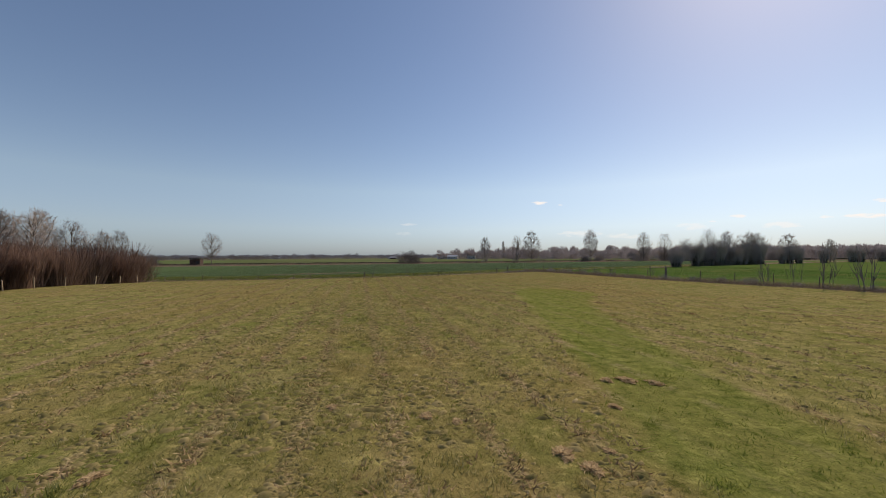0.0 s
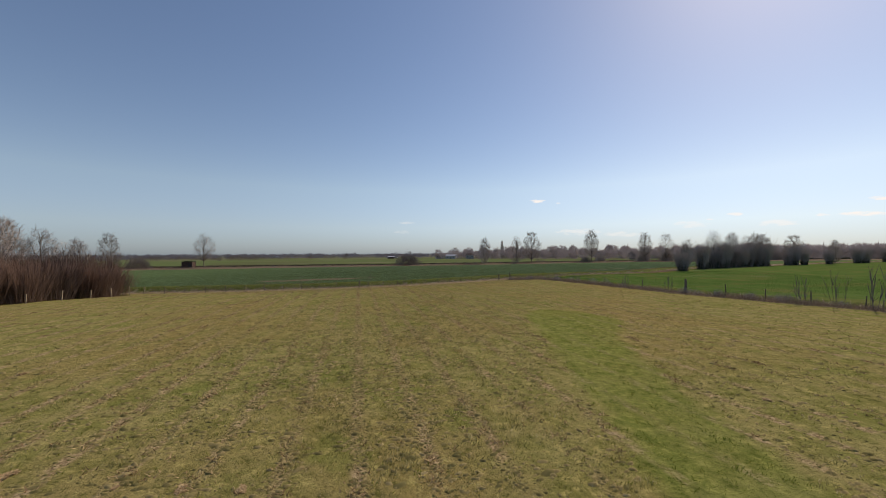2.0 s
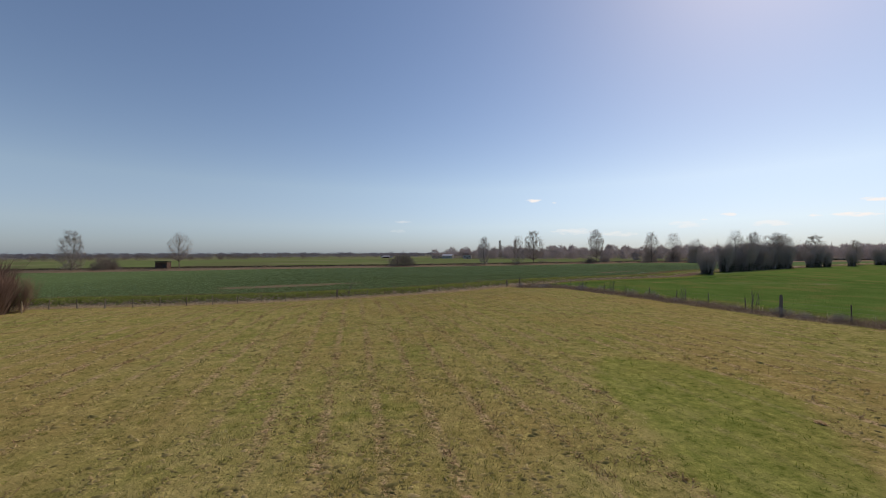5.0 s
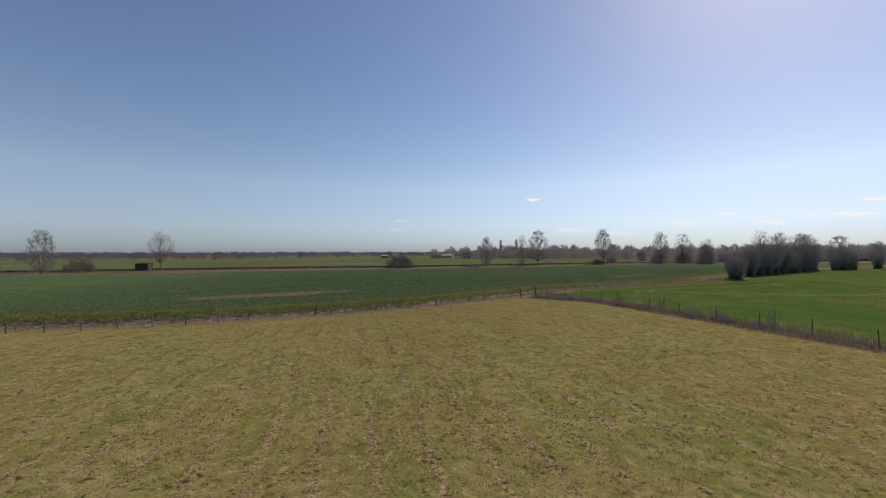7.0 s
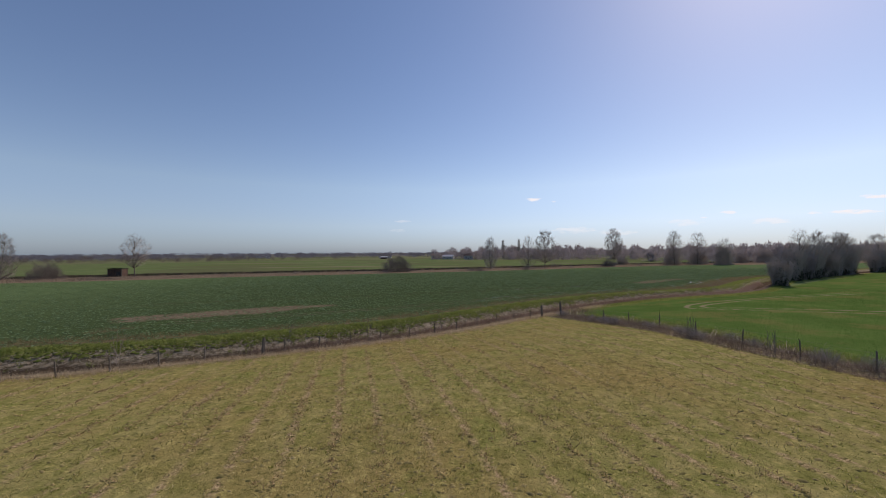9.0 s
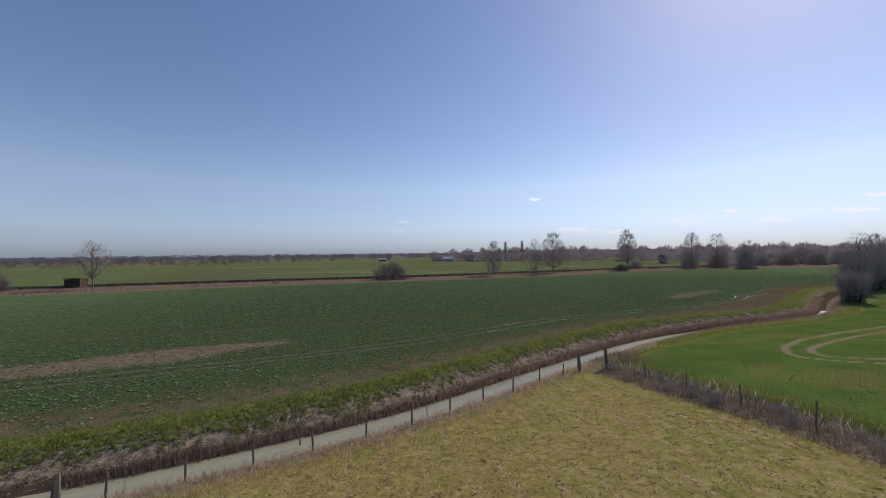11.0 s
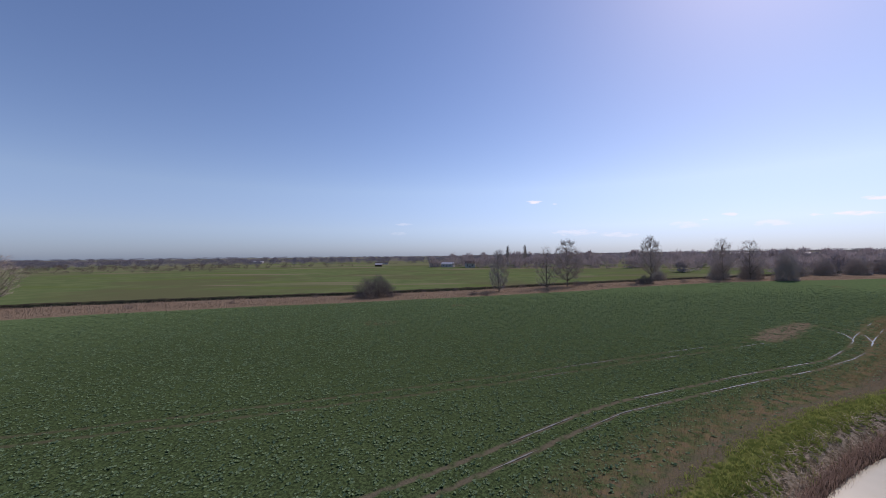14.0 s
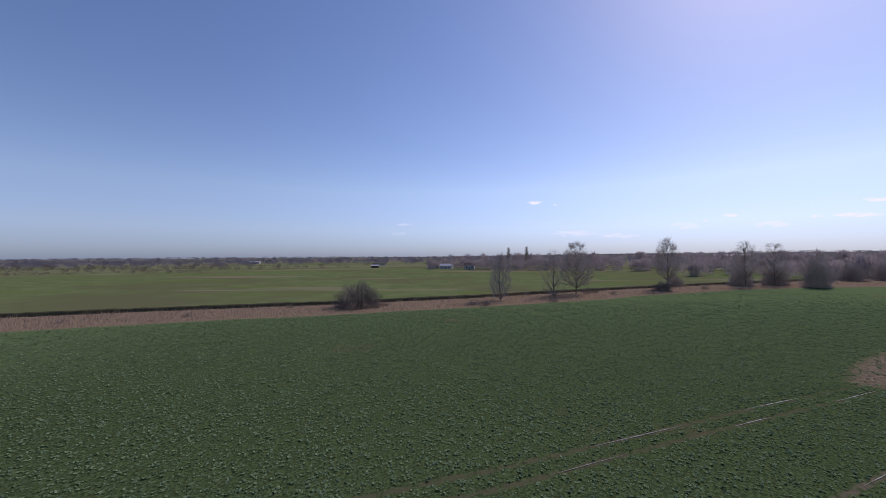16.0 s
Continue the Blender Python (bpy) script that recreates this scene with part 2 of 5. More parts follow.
# ---------------------------------------------------------------- materials
class Nodes:
    """Short hand for building one node material."""

    def __init__(self, name):
        self.mat = bpy.data.materials.new(name)
        self.mat.use_nodes = True
        self.t = self.mat.node_tree
        self.t.nodes.clear()
        self.out = self.t.nodes.new("ShaderNodeOutputMaterial")
        self.pos = self.t.nodes.new("ShaderNodeNewGeometry").outputs["Position"]

    def put(self, socket, value):
        if isinstance(value, bpy.types.NodeSocket):
            self.t.links.new(value, socket)
        elif isinstance(value, tuple) and len(value) == 3 and socket.type == "RGBA":
            socket.default_value = (*value, 1)
        else:
            socket.default_value = value

    def noise(self, scale, detail=3.0, rough=0.55, vec=None, stretch=None):
        n = self.t.nodes.new("ShaderNodeTexNoise")
        n.inputs["Scale"].default_value, n.inputs["Detail"].default_value, n.inputs["Roughness"].default_value = scale, detail, rough
        v = vec or self.pos
        if stretch:
            m = self.t.nodes.new("ShaderNodeMapping")
            m.inputs["Rotation"].default_value = (0, 0, stretch[1])
            m.inputs["Scale"].default_value = stretch[0]
            self.put(m.inputs["Vector"], v)
            v = m.outputs[0]
        self.put(n.inputs["Vector"], v)
        return n.outputs[0]

    def math(self, op, a, b=0.0):
        n = self.t.nodes.new("ShaderNodeMath")
        n.operation = op
        self.put(n.inputs[0], a)
        self.put(n.inputs[1], b)
        return n.outputs[0]

    def span(self, v, a, b, c=0.0, d=1.0):
        n = self.t.nodes.new("ShaderNodeMapRange")
        n.interpolation_type = "SMOOTHSTEP"
        self.put(n.inputs["Value"], v)
        for key, val in zip(("From Min", "From Max", "To Min", "To Max"), (a, b, c, d)):
            n.inputs[key].default_value = val
        return n.outputs[0]

    def mix(self, fac, a, b):
        n = self.t.nodes.new("ShaderNodeMixRGB")
        self.put(n.inputs["Fac"], fac)
        self.put(n.inputs["Color1"], a)
        self.put(n.inputs["Color2"], b)
        return n.outputs[0]

    def attr(self, name):
        n = self.t.nodes.new("ShaderNodeAttribute")
        n.attribute_name = name
        return n.outputs["Fac"]

    def island(self):
        return self.t.nodes.new("ShaderNodeNewGeometry").outputs["Random Per Island"]

    def objrand(self):
        return self.t.nodes.new("ShaderNodeObjectInfo").outputs["Random"]

    def bump(self, h, strength, dist):
        n = self.t.nodes.new("ShaderNodeBump")
        n.inputs["Strength"].default_value, n.inputs["Distance"].default_value = strength, dist
        self.put(n.inputs["Height"], h)
        return n.outputs[0]

    def surface(self, color, rough=0.9, normal=None, spec=0.2, metal=0.0):
        n = self.t.nodes.new("ShaderNodeBsdfPrincipled")
        self.put(n.inputs["Base Color"], color)
        self.put(n.inputs["Roughness"], rough)
        self.put(n.inputs["Specular IOR Level"], spec)
        self.put(n.inputs["Metallic"], metal)
        if normal is not None:
            self.put(n.inputs["Normal"], normal)
        self.t.links.new(n.outputs[0], self.out.inputs["Surface"])
        return self.mat

    def leafy(self, color, through=0.35):
        """Thin matter that lets some light through."""
        d = self.t.nodes.new("ShaderNodeBsdfDiffuse")
        tr = self.t.nodes.new("ShaderNodeBsdfTranslucent")
        m = self.t.nodes.new("ShaderNodeMixShader")
        m.inputs[0].default_value = through
        self.put(d.inputs["Color"], color)
        self.put(tr.inputs["Color"], color)
        self.t.links.new(d.outputs[0], m.inputs[1])
        self.t.links.new(tr.outputs[0], m.inputs[2])
        self.t.links.new(m.outputs[0], self.out.inputs["Surface"])
        return self.mat


def ground_material():
    n = Nodes("ground_cover")
    d, f, rn, rf = n.attr("ditch"), n.attr("field"), n.attr("reed_near"), n.attr("reed_far")
    wob = n.math("MULTIPLY", n.math("SUBTRACT", n.noise(0.55, 4), 0.5), 2.2)
    fine = n.noise(9, 5, 0.7)
    mid = n.noise(1.1, 4, 0.6)
    big = n.noise(0.09, 4, 0.6)
    huge = n.noise(0.012, 4, 0.6)
    # mown meadow, with the mower's lines
    fleck = n.noise(3.2, 5, 0.75)
    mead = n.mix(n.span(mid, 0.35, 0.68), (0.185, 0.184, 0.056), (0.280, 0.246, 0.100))
    mead = n.mix(n.span(big, 0.42, 0.66), mead, (0.250, 0.195, 0.076))
    mead = n.mix(n.span(n.noise(0.30, 4, 0.6), 0.56, 0.66, 0, 0.5), mead, (0.150, 0.180, 0.042))
    mead = n.mix(n.span(fleck, 0.52, 0.66, 0, 0.85), mead, (0.38, 0.33, 0.125))
    # dark flecks paint the shaded gaps between tufts
    mead = n.mix(n.span(fleck, 0.46, 0.34, 0, 0.8), mead, (0.075, 0.080, 0.020))
    mead = n.mix(n.span(fine, 0.5, 0.78, 0, 0.6), mead, (0.115, 0.125, 0.026))
    # mower lines every 1.65 m, broken into clots of cuttings
    flat = n.t.nodes.new("ShaderNodeVectorMath")
    flat.operation = "DOT_PRODUCT"
    n.put(flat.inputs[0], n.pos)
    flat.inputs[1].default_value = (math.cos(radians(14.5)), math.sin(radians(14.5)), 0)
    u = n.math("ADD", n.math("DIVIDE", flat.outputs["Value"], 1.65), n.math("MULTIPLY", wob, 0.05))
    off = n.math("ABSOLUTE", n.math("SUBTRACT", n.math("FRACT", u), 0.5))
    clots = n.noise(1.7, 4, 0.7)
    mead = n.mix(n.math("MULTIPLY", n.math("MULTIPLY", n.span(off, 0.16, 0.04), n.span(n.noise(0.16, 2, 0.5), 0.36, 0.54)), n.span(clots, 0.44, 0.58, 0.15, 0.95)), mead, n.mix(n.span(fine, 0.4, 0.6), (0.180, 0.128, 0.070), (0.44, 0.335, 0.195)))
    mead = n.mix(n.span(n.noise(0.85, 5, 0.75), 0.665, 0.73), mead, (0.225, 0.140, 0.072))
    g = n.math("ADD", n.attr("path"), n.math("MULTIPLY", wob, 0.35))
    mead = n.mix(n.span(g, 0.35, -0.5, 0, 0.5), mead, n.mix(n.span(fleck, 0.35, 0.65), (0.085, 0.130, 0.022), (0.175, 0.225, 0.046)))
    # rape field: soil, and green ground darkened as painted shade between the plants
    soil = n.mix(n.noise(3.0, 5, 0.7), (0.095, 0.080, 0.055), (0.170, 0.135, 0.095))
    green = n.mix(n.span(n.noise(0.9, 5, 0.7), 0.35, 0.65), (0.080, 0.132, 0.056), (0.120, 0.180, 0.080))
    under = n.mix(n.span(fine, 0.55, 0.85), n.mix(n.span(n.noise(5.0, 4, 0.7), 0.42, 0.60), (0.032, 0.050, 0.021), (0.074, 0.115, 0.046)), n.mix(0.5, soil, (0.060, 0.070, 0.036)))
    # closed canopy, with dark flecks painted in for the shade between leaves
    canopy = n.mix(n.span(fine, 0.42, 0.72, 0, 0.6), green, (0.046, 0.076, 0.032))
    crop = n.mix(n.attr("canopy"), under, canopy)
    patch = n.math("ADD", n.attr("patch"), n.math("ADD", wob, n.math("MULTIPLY", n.math("SUBTRACT", n.noise(1.6, 4, 0.7), 0.55), 5.0)))
    crop = n.mix(n.span(patch, -0.7, 0.9, 0, 0.75), crop, n.mix(n.span(n.noise(2.6, 5, 0.75), 0.40, 0.62), (0.115, 0.085, 0.062), (0.27, 0.205, 0.155)))
    crop = n.mix(n.span(n.math("ADD", n.attr("tram"), n.math("MULTIPLY", wob, 0.12)), 0.34, 0.16, 0, 0.75), crop, (0.088, 0.085, 0.052))
    crop = n.mix(n.span(n.noise(0.045, 3, 0.5), 0.66, 0.72, 0, 0.7), crop, (0.135, 0.100, 0.060))
    crop = n.mix(n.span(n.math("ADD", n.attr("rut"), n.math("MULTIPLY", wob, 0.06)), 0.33, 0.13, 0, 0.85), crop, n.mix(fine, (0.075, 0.068, 0.045), (0.180, 0.155, 0.115)))
    # wheat
    wheat = n.mix(n.span(n.noise(0.22, 4, 0.6), 0.35, 0.7), (0.072, 0.126, 0.032), (0.096, 0.154, 0.042))
    wheat = n.mix(n.span(fine, 0.5, 0.8, 0, 0.5), wheat, (0.045, 0.090, 0.012))
    wheat = n.mix(n.span(n.math("ADD", n.attr("loop"), n.math("MULTIPLY", wob, 0.1)), 0.42, 0.2, 0, 0.85), wheat, (0.22, 0.19, 0.12))
    wheat = n.mix(n.span(n.noise(0.13, 5, 0.65), 0.50, 0.62, 0, 0.65), wheat, (0.150, 0.145, 0.052))
    # banks and rough margins
    bank = n.mix(n.span(mid, 0.35, 0.65), (0.098, 0.130, 0.032), (0.170, 0.180, 0.058))
    straw = n.mix(n.span(n.noise(2.2, 5, 0.75), 0.42, 0.60), (0.120, 0.100, 0.062), n.mix(fine, (0.285, 0.240, 0.165), (0.42, 0.365, 0.28)))
    mud = n.mix(fine, (0.060, 0.045, 0.030), (0.115, 0.085, 0.058))
    rough = n.mix(n.span(n.noise(0.7, 5, 0.7), 0.40, 0.60), (0.160, 0.118, 0.068), (0.095, 0.105, 0.048))
    rough = n.mix(n.span(n.noise(2.4, 5, 0.7), 0.50, 0.66, 0, 0.8), rough, (0.105, 0.092, 0.072))
    # pasture far off
    past = n.mix(n.span(big, 0.38, 0.62), (0.094, 0.136, 0.056), (0.125, 0.162, 0.070))
    past = n.mix(n.span(huge, 0.46, 0.60), past, (0.106, 0.118, 0.060))
    past = n.mix(n.span(n.noise(0.030, 3, 0.5, stretch=((0.35, 1.0, 1.0), 0.3)), 0.56, 0.62, 0, 0.7), past, (0.100, 0.142, 0.046))
    away = n.t.nodes.new("ShaderNodeVectorMath")
    away.operation = "LENGTH"
    n.put(away.inputs[0], n.pos)
    past_far = away.outputs["Value"]
    past = n.mix(n.span(n.noise(0.016, 3, 0.5, stretch=((0.22, 1.0, 1.0), 0.12)), 0.57, 0.60, 0, 0.9), past, (0.175, 0.165, 0.105))
    past = n.mix(n.math("MULTIPLY", n.span(past_far, 470, 620), n.span(n.noise(0.010, 3, 0.5, stretch=((0.25, 1.0, 1.0), -0.05)), 0.44, 0.52, 0, 0.8)), past, (0.150, 0.160, 0.092))
    # patches beyond 900 m go greyer and paler, distance haze mixed into the colour
    past = n.mix(n.math("MULTIPLY", n.span(away.outputs["Value"], 900, 1700), n.span(n.noise(0.004, 4, 0.6), 0.40, 0.52)), past, (0.140, 0.132, 0.130))
    # meadow or wheat on the near side of the ditch
    fw = n.math("ADD", f, n.math("MULTIPLY", wob, 0.25))
    near = n.mix(n.span(fw, -0.3, 0.3), n.mix(n.span(n.attr("wheat_far"), -0.6, 0.6), past, wheat), mead)
    near = n.mix(n.math("MULTIPLY", n.span(fw, -3.6, -2.8), n.span(fw, -1.3, -1.7)), near, bank)
    near = n.mix(n.math("MULTIPLY", n.span(fw, -2.6, -2.2), n.span(fw, 2.3, 1.6)), near, n.mix(mid, rough, straw))
    dw = n.math("ADD", d, n.math("MULTIPLY", wob, 0.4))
    near = n.mix(n.math("MULTIPLY", n.span(dw, -5.0, -4.2), n.span(f, 1.5, 0.0)), near, bank)
    near = n.mix(n.span(dw, -3.5, -2.9), near, n.mix(mid, rough, straw))
    side = n.span(d, -0.05, 0.05)
    rnw = n.math("ADD", rn, wob)
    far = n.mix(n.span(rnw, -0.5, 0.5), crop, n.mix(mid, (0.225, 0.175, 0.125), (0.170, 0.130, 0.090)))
    far = n.mix(n.span(rf, -1.2, -0.8), far, n.mix(fine, (0.030, 0.026, 0.018), (0.055, 0.044, 0.030)))
    far = n.mix(n.span(rf, 1.6, 2.2), far, past)
    dm = n.math("ADD", n.attr("margin"), n.math("MULTIPLY", wob, 0.9))
    far = n.mix(n.math('MULTIPLY', n.span(dm, 11.4, 7.2), n.span(n.noise(0.8, 5, 0.7), 0.36, 0.56)), far, rough)
    far = n.mix(n.span(dm, 7.0, 5.6, 0, 0.85), far, n.mix(n.span(fine, 0.4, 0.65), (0.085, 0.078, 0.055), (0.150, 0.125, 0.090)))
    far = n.mix(n.span(dw, 5.0, 4.5), far, bank)
    far = n.mix(n.span(dw, 3.3, 2.8), far, straw)
    far = n.mix(n.span(dw, 1.9, 1.5), far, mud)
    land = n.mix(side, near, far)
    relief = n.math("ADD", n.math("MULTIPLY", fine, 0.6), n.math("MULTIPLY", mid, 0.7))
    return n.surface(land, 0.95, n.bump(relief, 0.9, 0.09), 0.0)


def blade_material(name, cols, through=0.35, patchy=0.6):
    """Blades whose colour runs over cols, blade by blade and place by place."""
    n = Nodes(name)
    v = n.math("ADD", n.math("MULTIPLY", n.island(), 1 - patchy * 0.5), n.math("MULTIPLY", n.math("SUBTRACT", n.noise(0.8, 4, 0.6), 0.5), patchy * 1.6))
    c = cols[0]
    for i, nxt in enumerate(cols[1:]):
        c = n.mix(n.span(v, i / (len(cols) - 1) + 0.1, (i + 1) / (len(cols) - 1)), c, nxt)
    return n.leafy(c, through)


def mown_material():
    """Mown grass: olive and straw blades, browner in clots along the mower's lines."""
    n = Nodes("mown_grass_blades")
    v = n.math("ADD", n.math("ADD", n.math("MULTIPLY", n.island(), 0.35), n.math("MULTIPLY", n.noise(0.9, 4, 0.65), 0.45)), n.math("MULTIPLY", n.math("SUBTRACT", n.noise(4.5, 3, 0.6), 0.445), 2.0))
    c = n.mix(n.span(v, 0.30, 0.60), (0.148, 0.156, 0.052), (0.388, 0.345, 0.150))
    c = n.mix(n.span(v, 0.62, 0.85), c, (0.65, 0.565, 0.32))
    c = n.mix(n.span(n.noise(0.11, 4, 0.6), 0.45, 0.66, 0, 0.6), c, (0.38, 0.30, 0.115))
    c = n.mix(n.span(n.noise(0.30, 4, 0.6), 0.56, 0.66, 0, 0.4), c, (0.205, 0.245, 0.058))
    flat = n.t.nodes.new("ShaderNodeVectorMath")
    flat.operation = "DOT_PRODUCT"
    n.put(flat.inputs[0], n.pos)
    flat.inputs[1].default_value = (math.cos(radians(14.5)), math.sin(radians(14.5)), 0)
    wob = n.math("SUBTRACT", n.noise(0.55, 3), 0.5)
    u = n.math("ADD", n.math("DIVIDE", flat.outputs["Value"], 1.65), n.math("MULTIPLY", wob, 0.12))
    off = n.math("ABSOLUTE", n.math("SUBTRACT", n.math("FRACT", u), 0.5))
    line = n.math("MULTIPLY", n.span(off, 0.18, 0.05), n.span(n.noise(1.5, 4, 0.7), 0.42, 0.58, 0.1, 0.75))
    c = n.mix(line, c, n.mix(n.island(), (0.235, 0.165, 0.086), (0.58, 0.45, 0.255)))
    c = n.mix(n.span(n.noise(0.95, 5, 0.75), 0.61, 0.68, 0, 0.8), c, (0.30, 0.205, 0.115))
    return n.leafy(c, 0.55)


def wood_material(name, a, b, scale=3.0, rough=0.9):
    n = Nodes(name)
    grain = n.noise(scale * 4, 5, 0.7, stretch=((6, 6, 0.7), 0.0))
    c = n.mix(n.span(grain, 0.3, 0.7), a, b)
    c = n.mix(n.math("MULTIPLY", n.objrand(), 0.35), c, tuple(0.5 * v for v in a))
    return n.surface(c, rough, n.bump(grain, 0.5, 0.01), 0.15)


def plain_material(name, a, b, scale, rough=0.85, spec=0.2, metal=0.0):
    n = Nodes(name)
    t = n.noise(scale, 5, 0.65)
    return n.surface(n.mix(n.span(t, 0.3, 0.7), a, b), rough, n.bump(t, 0.4, 0.02), spec, metal)


def water_material():
    n = Nodes("ditch_water")
    ripple = n.noise(2.2, 3, 0.5)
    c = n.mix(n.noise(0.5, 3), (0.26, 0.265, 0.175), (0.32, 0.325, 0.225))
    return n.surface(c, 0.26, n.bump(ripple, 0.15, 0.02), 0.45)


M_GROUND = ground_material()
M_GRASS = mown_material()
M_CLOT = blade_material("hay_clots", [(0.21, 0.188, 0.078), (0.37, 0.305, 0.140), (0.57, 0.465, 0.255)], 0.35, 0.5)
M_TUSSOCK = blade_material("tussock_mounds", [(0.125, 0.170, 0.044), (0.200, 0.242, 0.068), (0.285, 0.300, 0.112)], 0.5, 0.5)
M_THATCH = blade_material("dry_cut_grass", [(0.20, 0.135, 0.074), (0.47, 0.345, 0.190), (0.76, 0.61, 0.37)], 0.3)
M_PATH = blade_material("path_grass_blades", [(0.128, 0.172, 0.034), (0.232, 0.272, 0.060), (0.40, 0.385, 0.110)], 0.5)
M_TUFT = blade_material("tuft_blades", [(0.150, 0.180, 0.038), (0.250, 0.270, 0.062), (0.52, 0.47, 0.17)], 0.5)
M_BANK = blade_material("bank_grass_blades", [(0.135, 0.185, 0.050), (0.265, 0.300, 0.088), (0.48, 0.46, 0.21)], 0.55)
M_RAPE = blade_material("rape_leaves", [(0.122, 0.198, 0.106), (0.186, 0.272, 0.152), (0.262, 0.346, 0.212)], 0.36)
M_WHEAT = blade_material("wheat_blades", [(0.048, 0.118, 0.028), (0.076, 0.165, 0.036), (0.100, 0.182, 0.046)])
M_REED = blade_material("standing_reed", [(0.175, 0.128, 0.105), (0.290, 0.215, 0.175), (0.44, 0.345, 0.275)], 0.6)
M_STRAW = blade_material("fallen_reed", [(0.30, 0.245, 0.180), (0.58, 0.51, 0.41), (0.84, 0.79, 0.70)], 0.55)
M_SCRUB = blade_material("dead_scrub", [(0.120, 0.092, 0.074), (0.225, 0.175, 0.138), (0.46, 0.385, 0.29)], 0.4)
M_FENCEREED = blade_material("fence_dry_grass", [(0.36, 0.275, 0.175), (0.54, 0.43, 0.295), (0.74, 0.63, 0.47)], 0.55)
M_MARGIN = blade_material("margin_stalks", [(0.150, 0.115, 0.060), (0.27, 0.205, 0.110), (0.40, 0.325, 0.185)], 0.4)
M_FARREED = blade_material("far_reed_bed", [(0.22, 0.170, 0.122), (0.32, 0.255, 0.190), (0.46, 0.385, 0.30)], 0.5)
M_BARK = wood_material("bark", (0.115, 0.094, 0.076), (0.200, 0.170, 0.140))
M_TWIG = plain_material("twigs", (0.31, 0.262, 0.228), (0.43, 0.37, 0.325), 2.0)
M_WILLOW = blade_material("willow_shoots", [(0.135, 0.088, 0.070), (0.215, 0.142, 0.112), (0.31, 0.215, 0.165)], 0.35, 0.3)
M_DARKTWIG = plain_material("dark_twigs", (0.27, 0.235, 0.215), (0.38, 0.335, 0.31), 2.0)
M_BUSH = plain_material("thorn_twigs", (0.145, 0.120, 0.108), (0.230, 0.192, 0.172), 2.0)
M_IVY = blade_material("ivy_leaves", [(0.044, 0.052, 0.036), (0.068, 0.080, 0.050), (0.100, 0.115, 0.068)], 0.3)
# both woods are paled, the distant ones blued: aerial haze put into the colour
M_HAZY_WOODS = blade_material("hazy_far_woods", [(0.255, 0.228, 0.236), (0.325, 0.290, 0.296), (0.40, 0.360, 0.358)], 0.45, 0.3)
M_HAZY_FARWOODS = blade_material("hazy_distant_woods", [(0.150, 0.147, 0.172), (0.190, 0.185, 0.212), (0.240, 0.232, 0.258)], 0.4, 0.3)
M_HEDGE = blade_material("hedge_twigs", [(0.130, 0.108, 0.092), (0.180, 0.148, 0.125), (0.240, 0.198, 0.165)], 0.3, 0.3)
M_POST = wood_material("weathered_post", (0.110, 0.090, 0.075), (0.220, 0.185, 0.150))
M_PALE = wood_material("new_post", (0.30, 0.235, 0.16), (0.42, 0.34, 0.24))
M_WIRE = plain_material("fence_wire", (0.13, 0.12, 0.11), (0.20, 0.18, 0.165), 8, 0.85, 0.05, 0.0)
M_WATER = water_material()
M_PUDDLE = plain_material("rut_water", (0.17, 0.17, 0.135), (0.24, 0.235, 0.19), 1.5, 0.2, 0.5)
M_TIN = plain_material("rusty_tin", (0.050, 0.034, 0.028), (0.105, 0.062, 0.045), 1.3, 0.7)
M_ROOF = plain_material("dark_roof_sheet", (0.035, 0.032, 0.032), (0.070, 0.062, 0.058), 1.2, 0.8)
M_WALL = plain_material("painted_wall", (0.34, 0.33, 0.32), (0.44, 0.43, 0.42), 0.6)
M_TILE = plain_material("roof_tiles", (0.13, 0.085, 0.07), (0.20, 0.14, 0.12), 1.0)
M_SHEET = plain_material("pale_roof_sheet", (0.36, 0.38, 0.42), (0.46, 0.48, 0.52), 0.6, 0.6)


# ---------------------------------------------------------------- mesh helpers
def mesh_from(name, verts, faces, material, smooth=False):
    """A mesh from arrays: verts (n,3), faces (m,3) or (m,4)."""
    verts, faces = np.asarray(verts, np.float32), np.asarray(faces, np.int32)
    me = bpy.data.meshes.new(name)
    k = faces.shape[1]
    me.vertices.add(len(verts))
    me.vertices.foreach_set("co", verts.ravel())
    me.loops.add(faces.size)
    me.loops.foreach_set("vertex_index", faces.ravel())
    me.polygons.add(len(faces))
    me.polygons.foreach_set("loop_start", np.arange(0, faces.size, k, dtype=np.int32))
    me.polygons.foreach_set("loop_total", np.full(len(faces), k, np.int32))
    if smooth:
        me.polygons.foreach_set("use_smooth", np.ones(len(faces), bool))
    me.materials.append(material)
    me.update(calc_edges=True)
    return me


def part(name, bm, material, parent=None, label=""):
    me = bpy.data.meshes.new(name)
    bm.to_mesh(me)
    bm.free()
    me.materials.append(material)
    ob = new(name, me)
    ob.parent = parent
    return tagged(ob, label)


def child(name, me, parent, label=""):
    ob = new(name, me)
    ob.parent = parent
    return tagged(ob, label)


def empty(name, m):
    ob = new(name)
    ob.matrix_world = m
    return ob


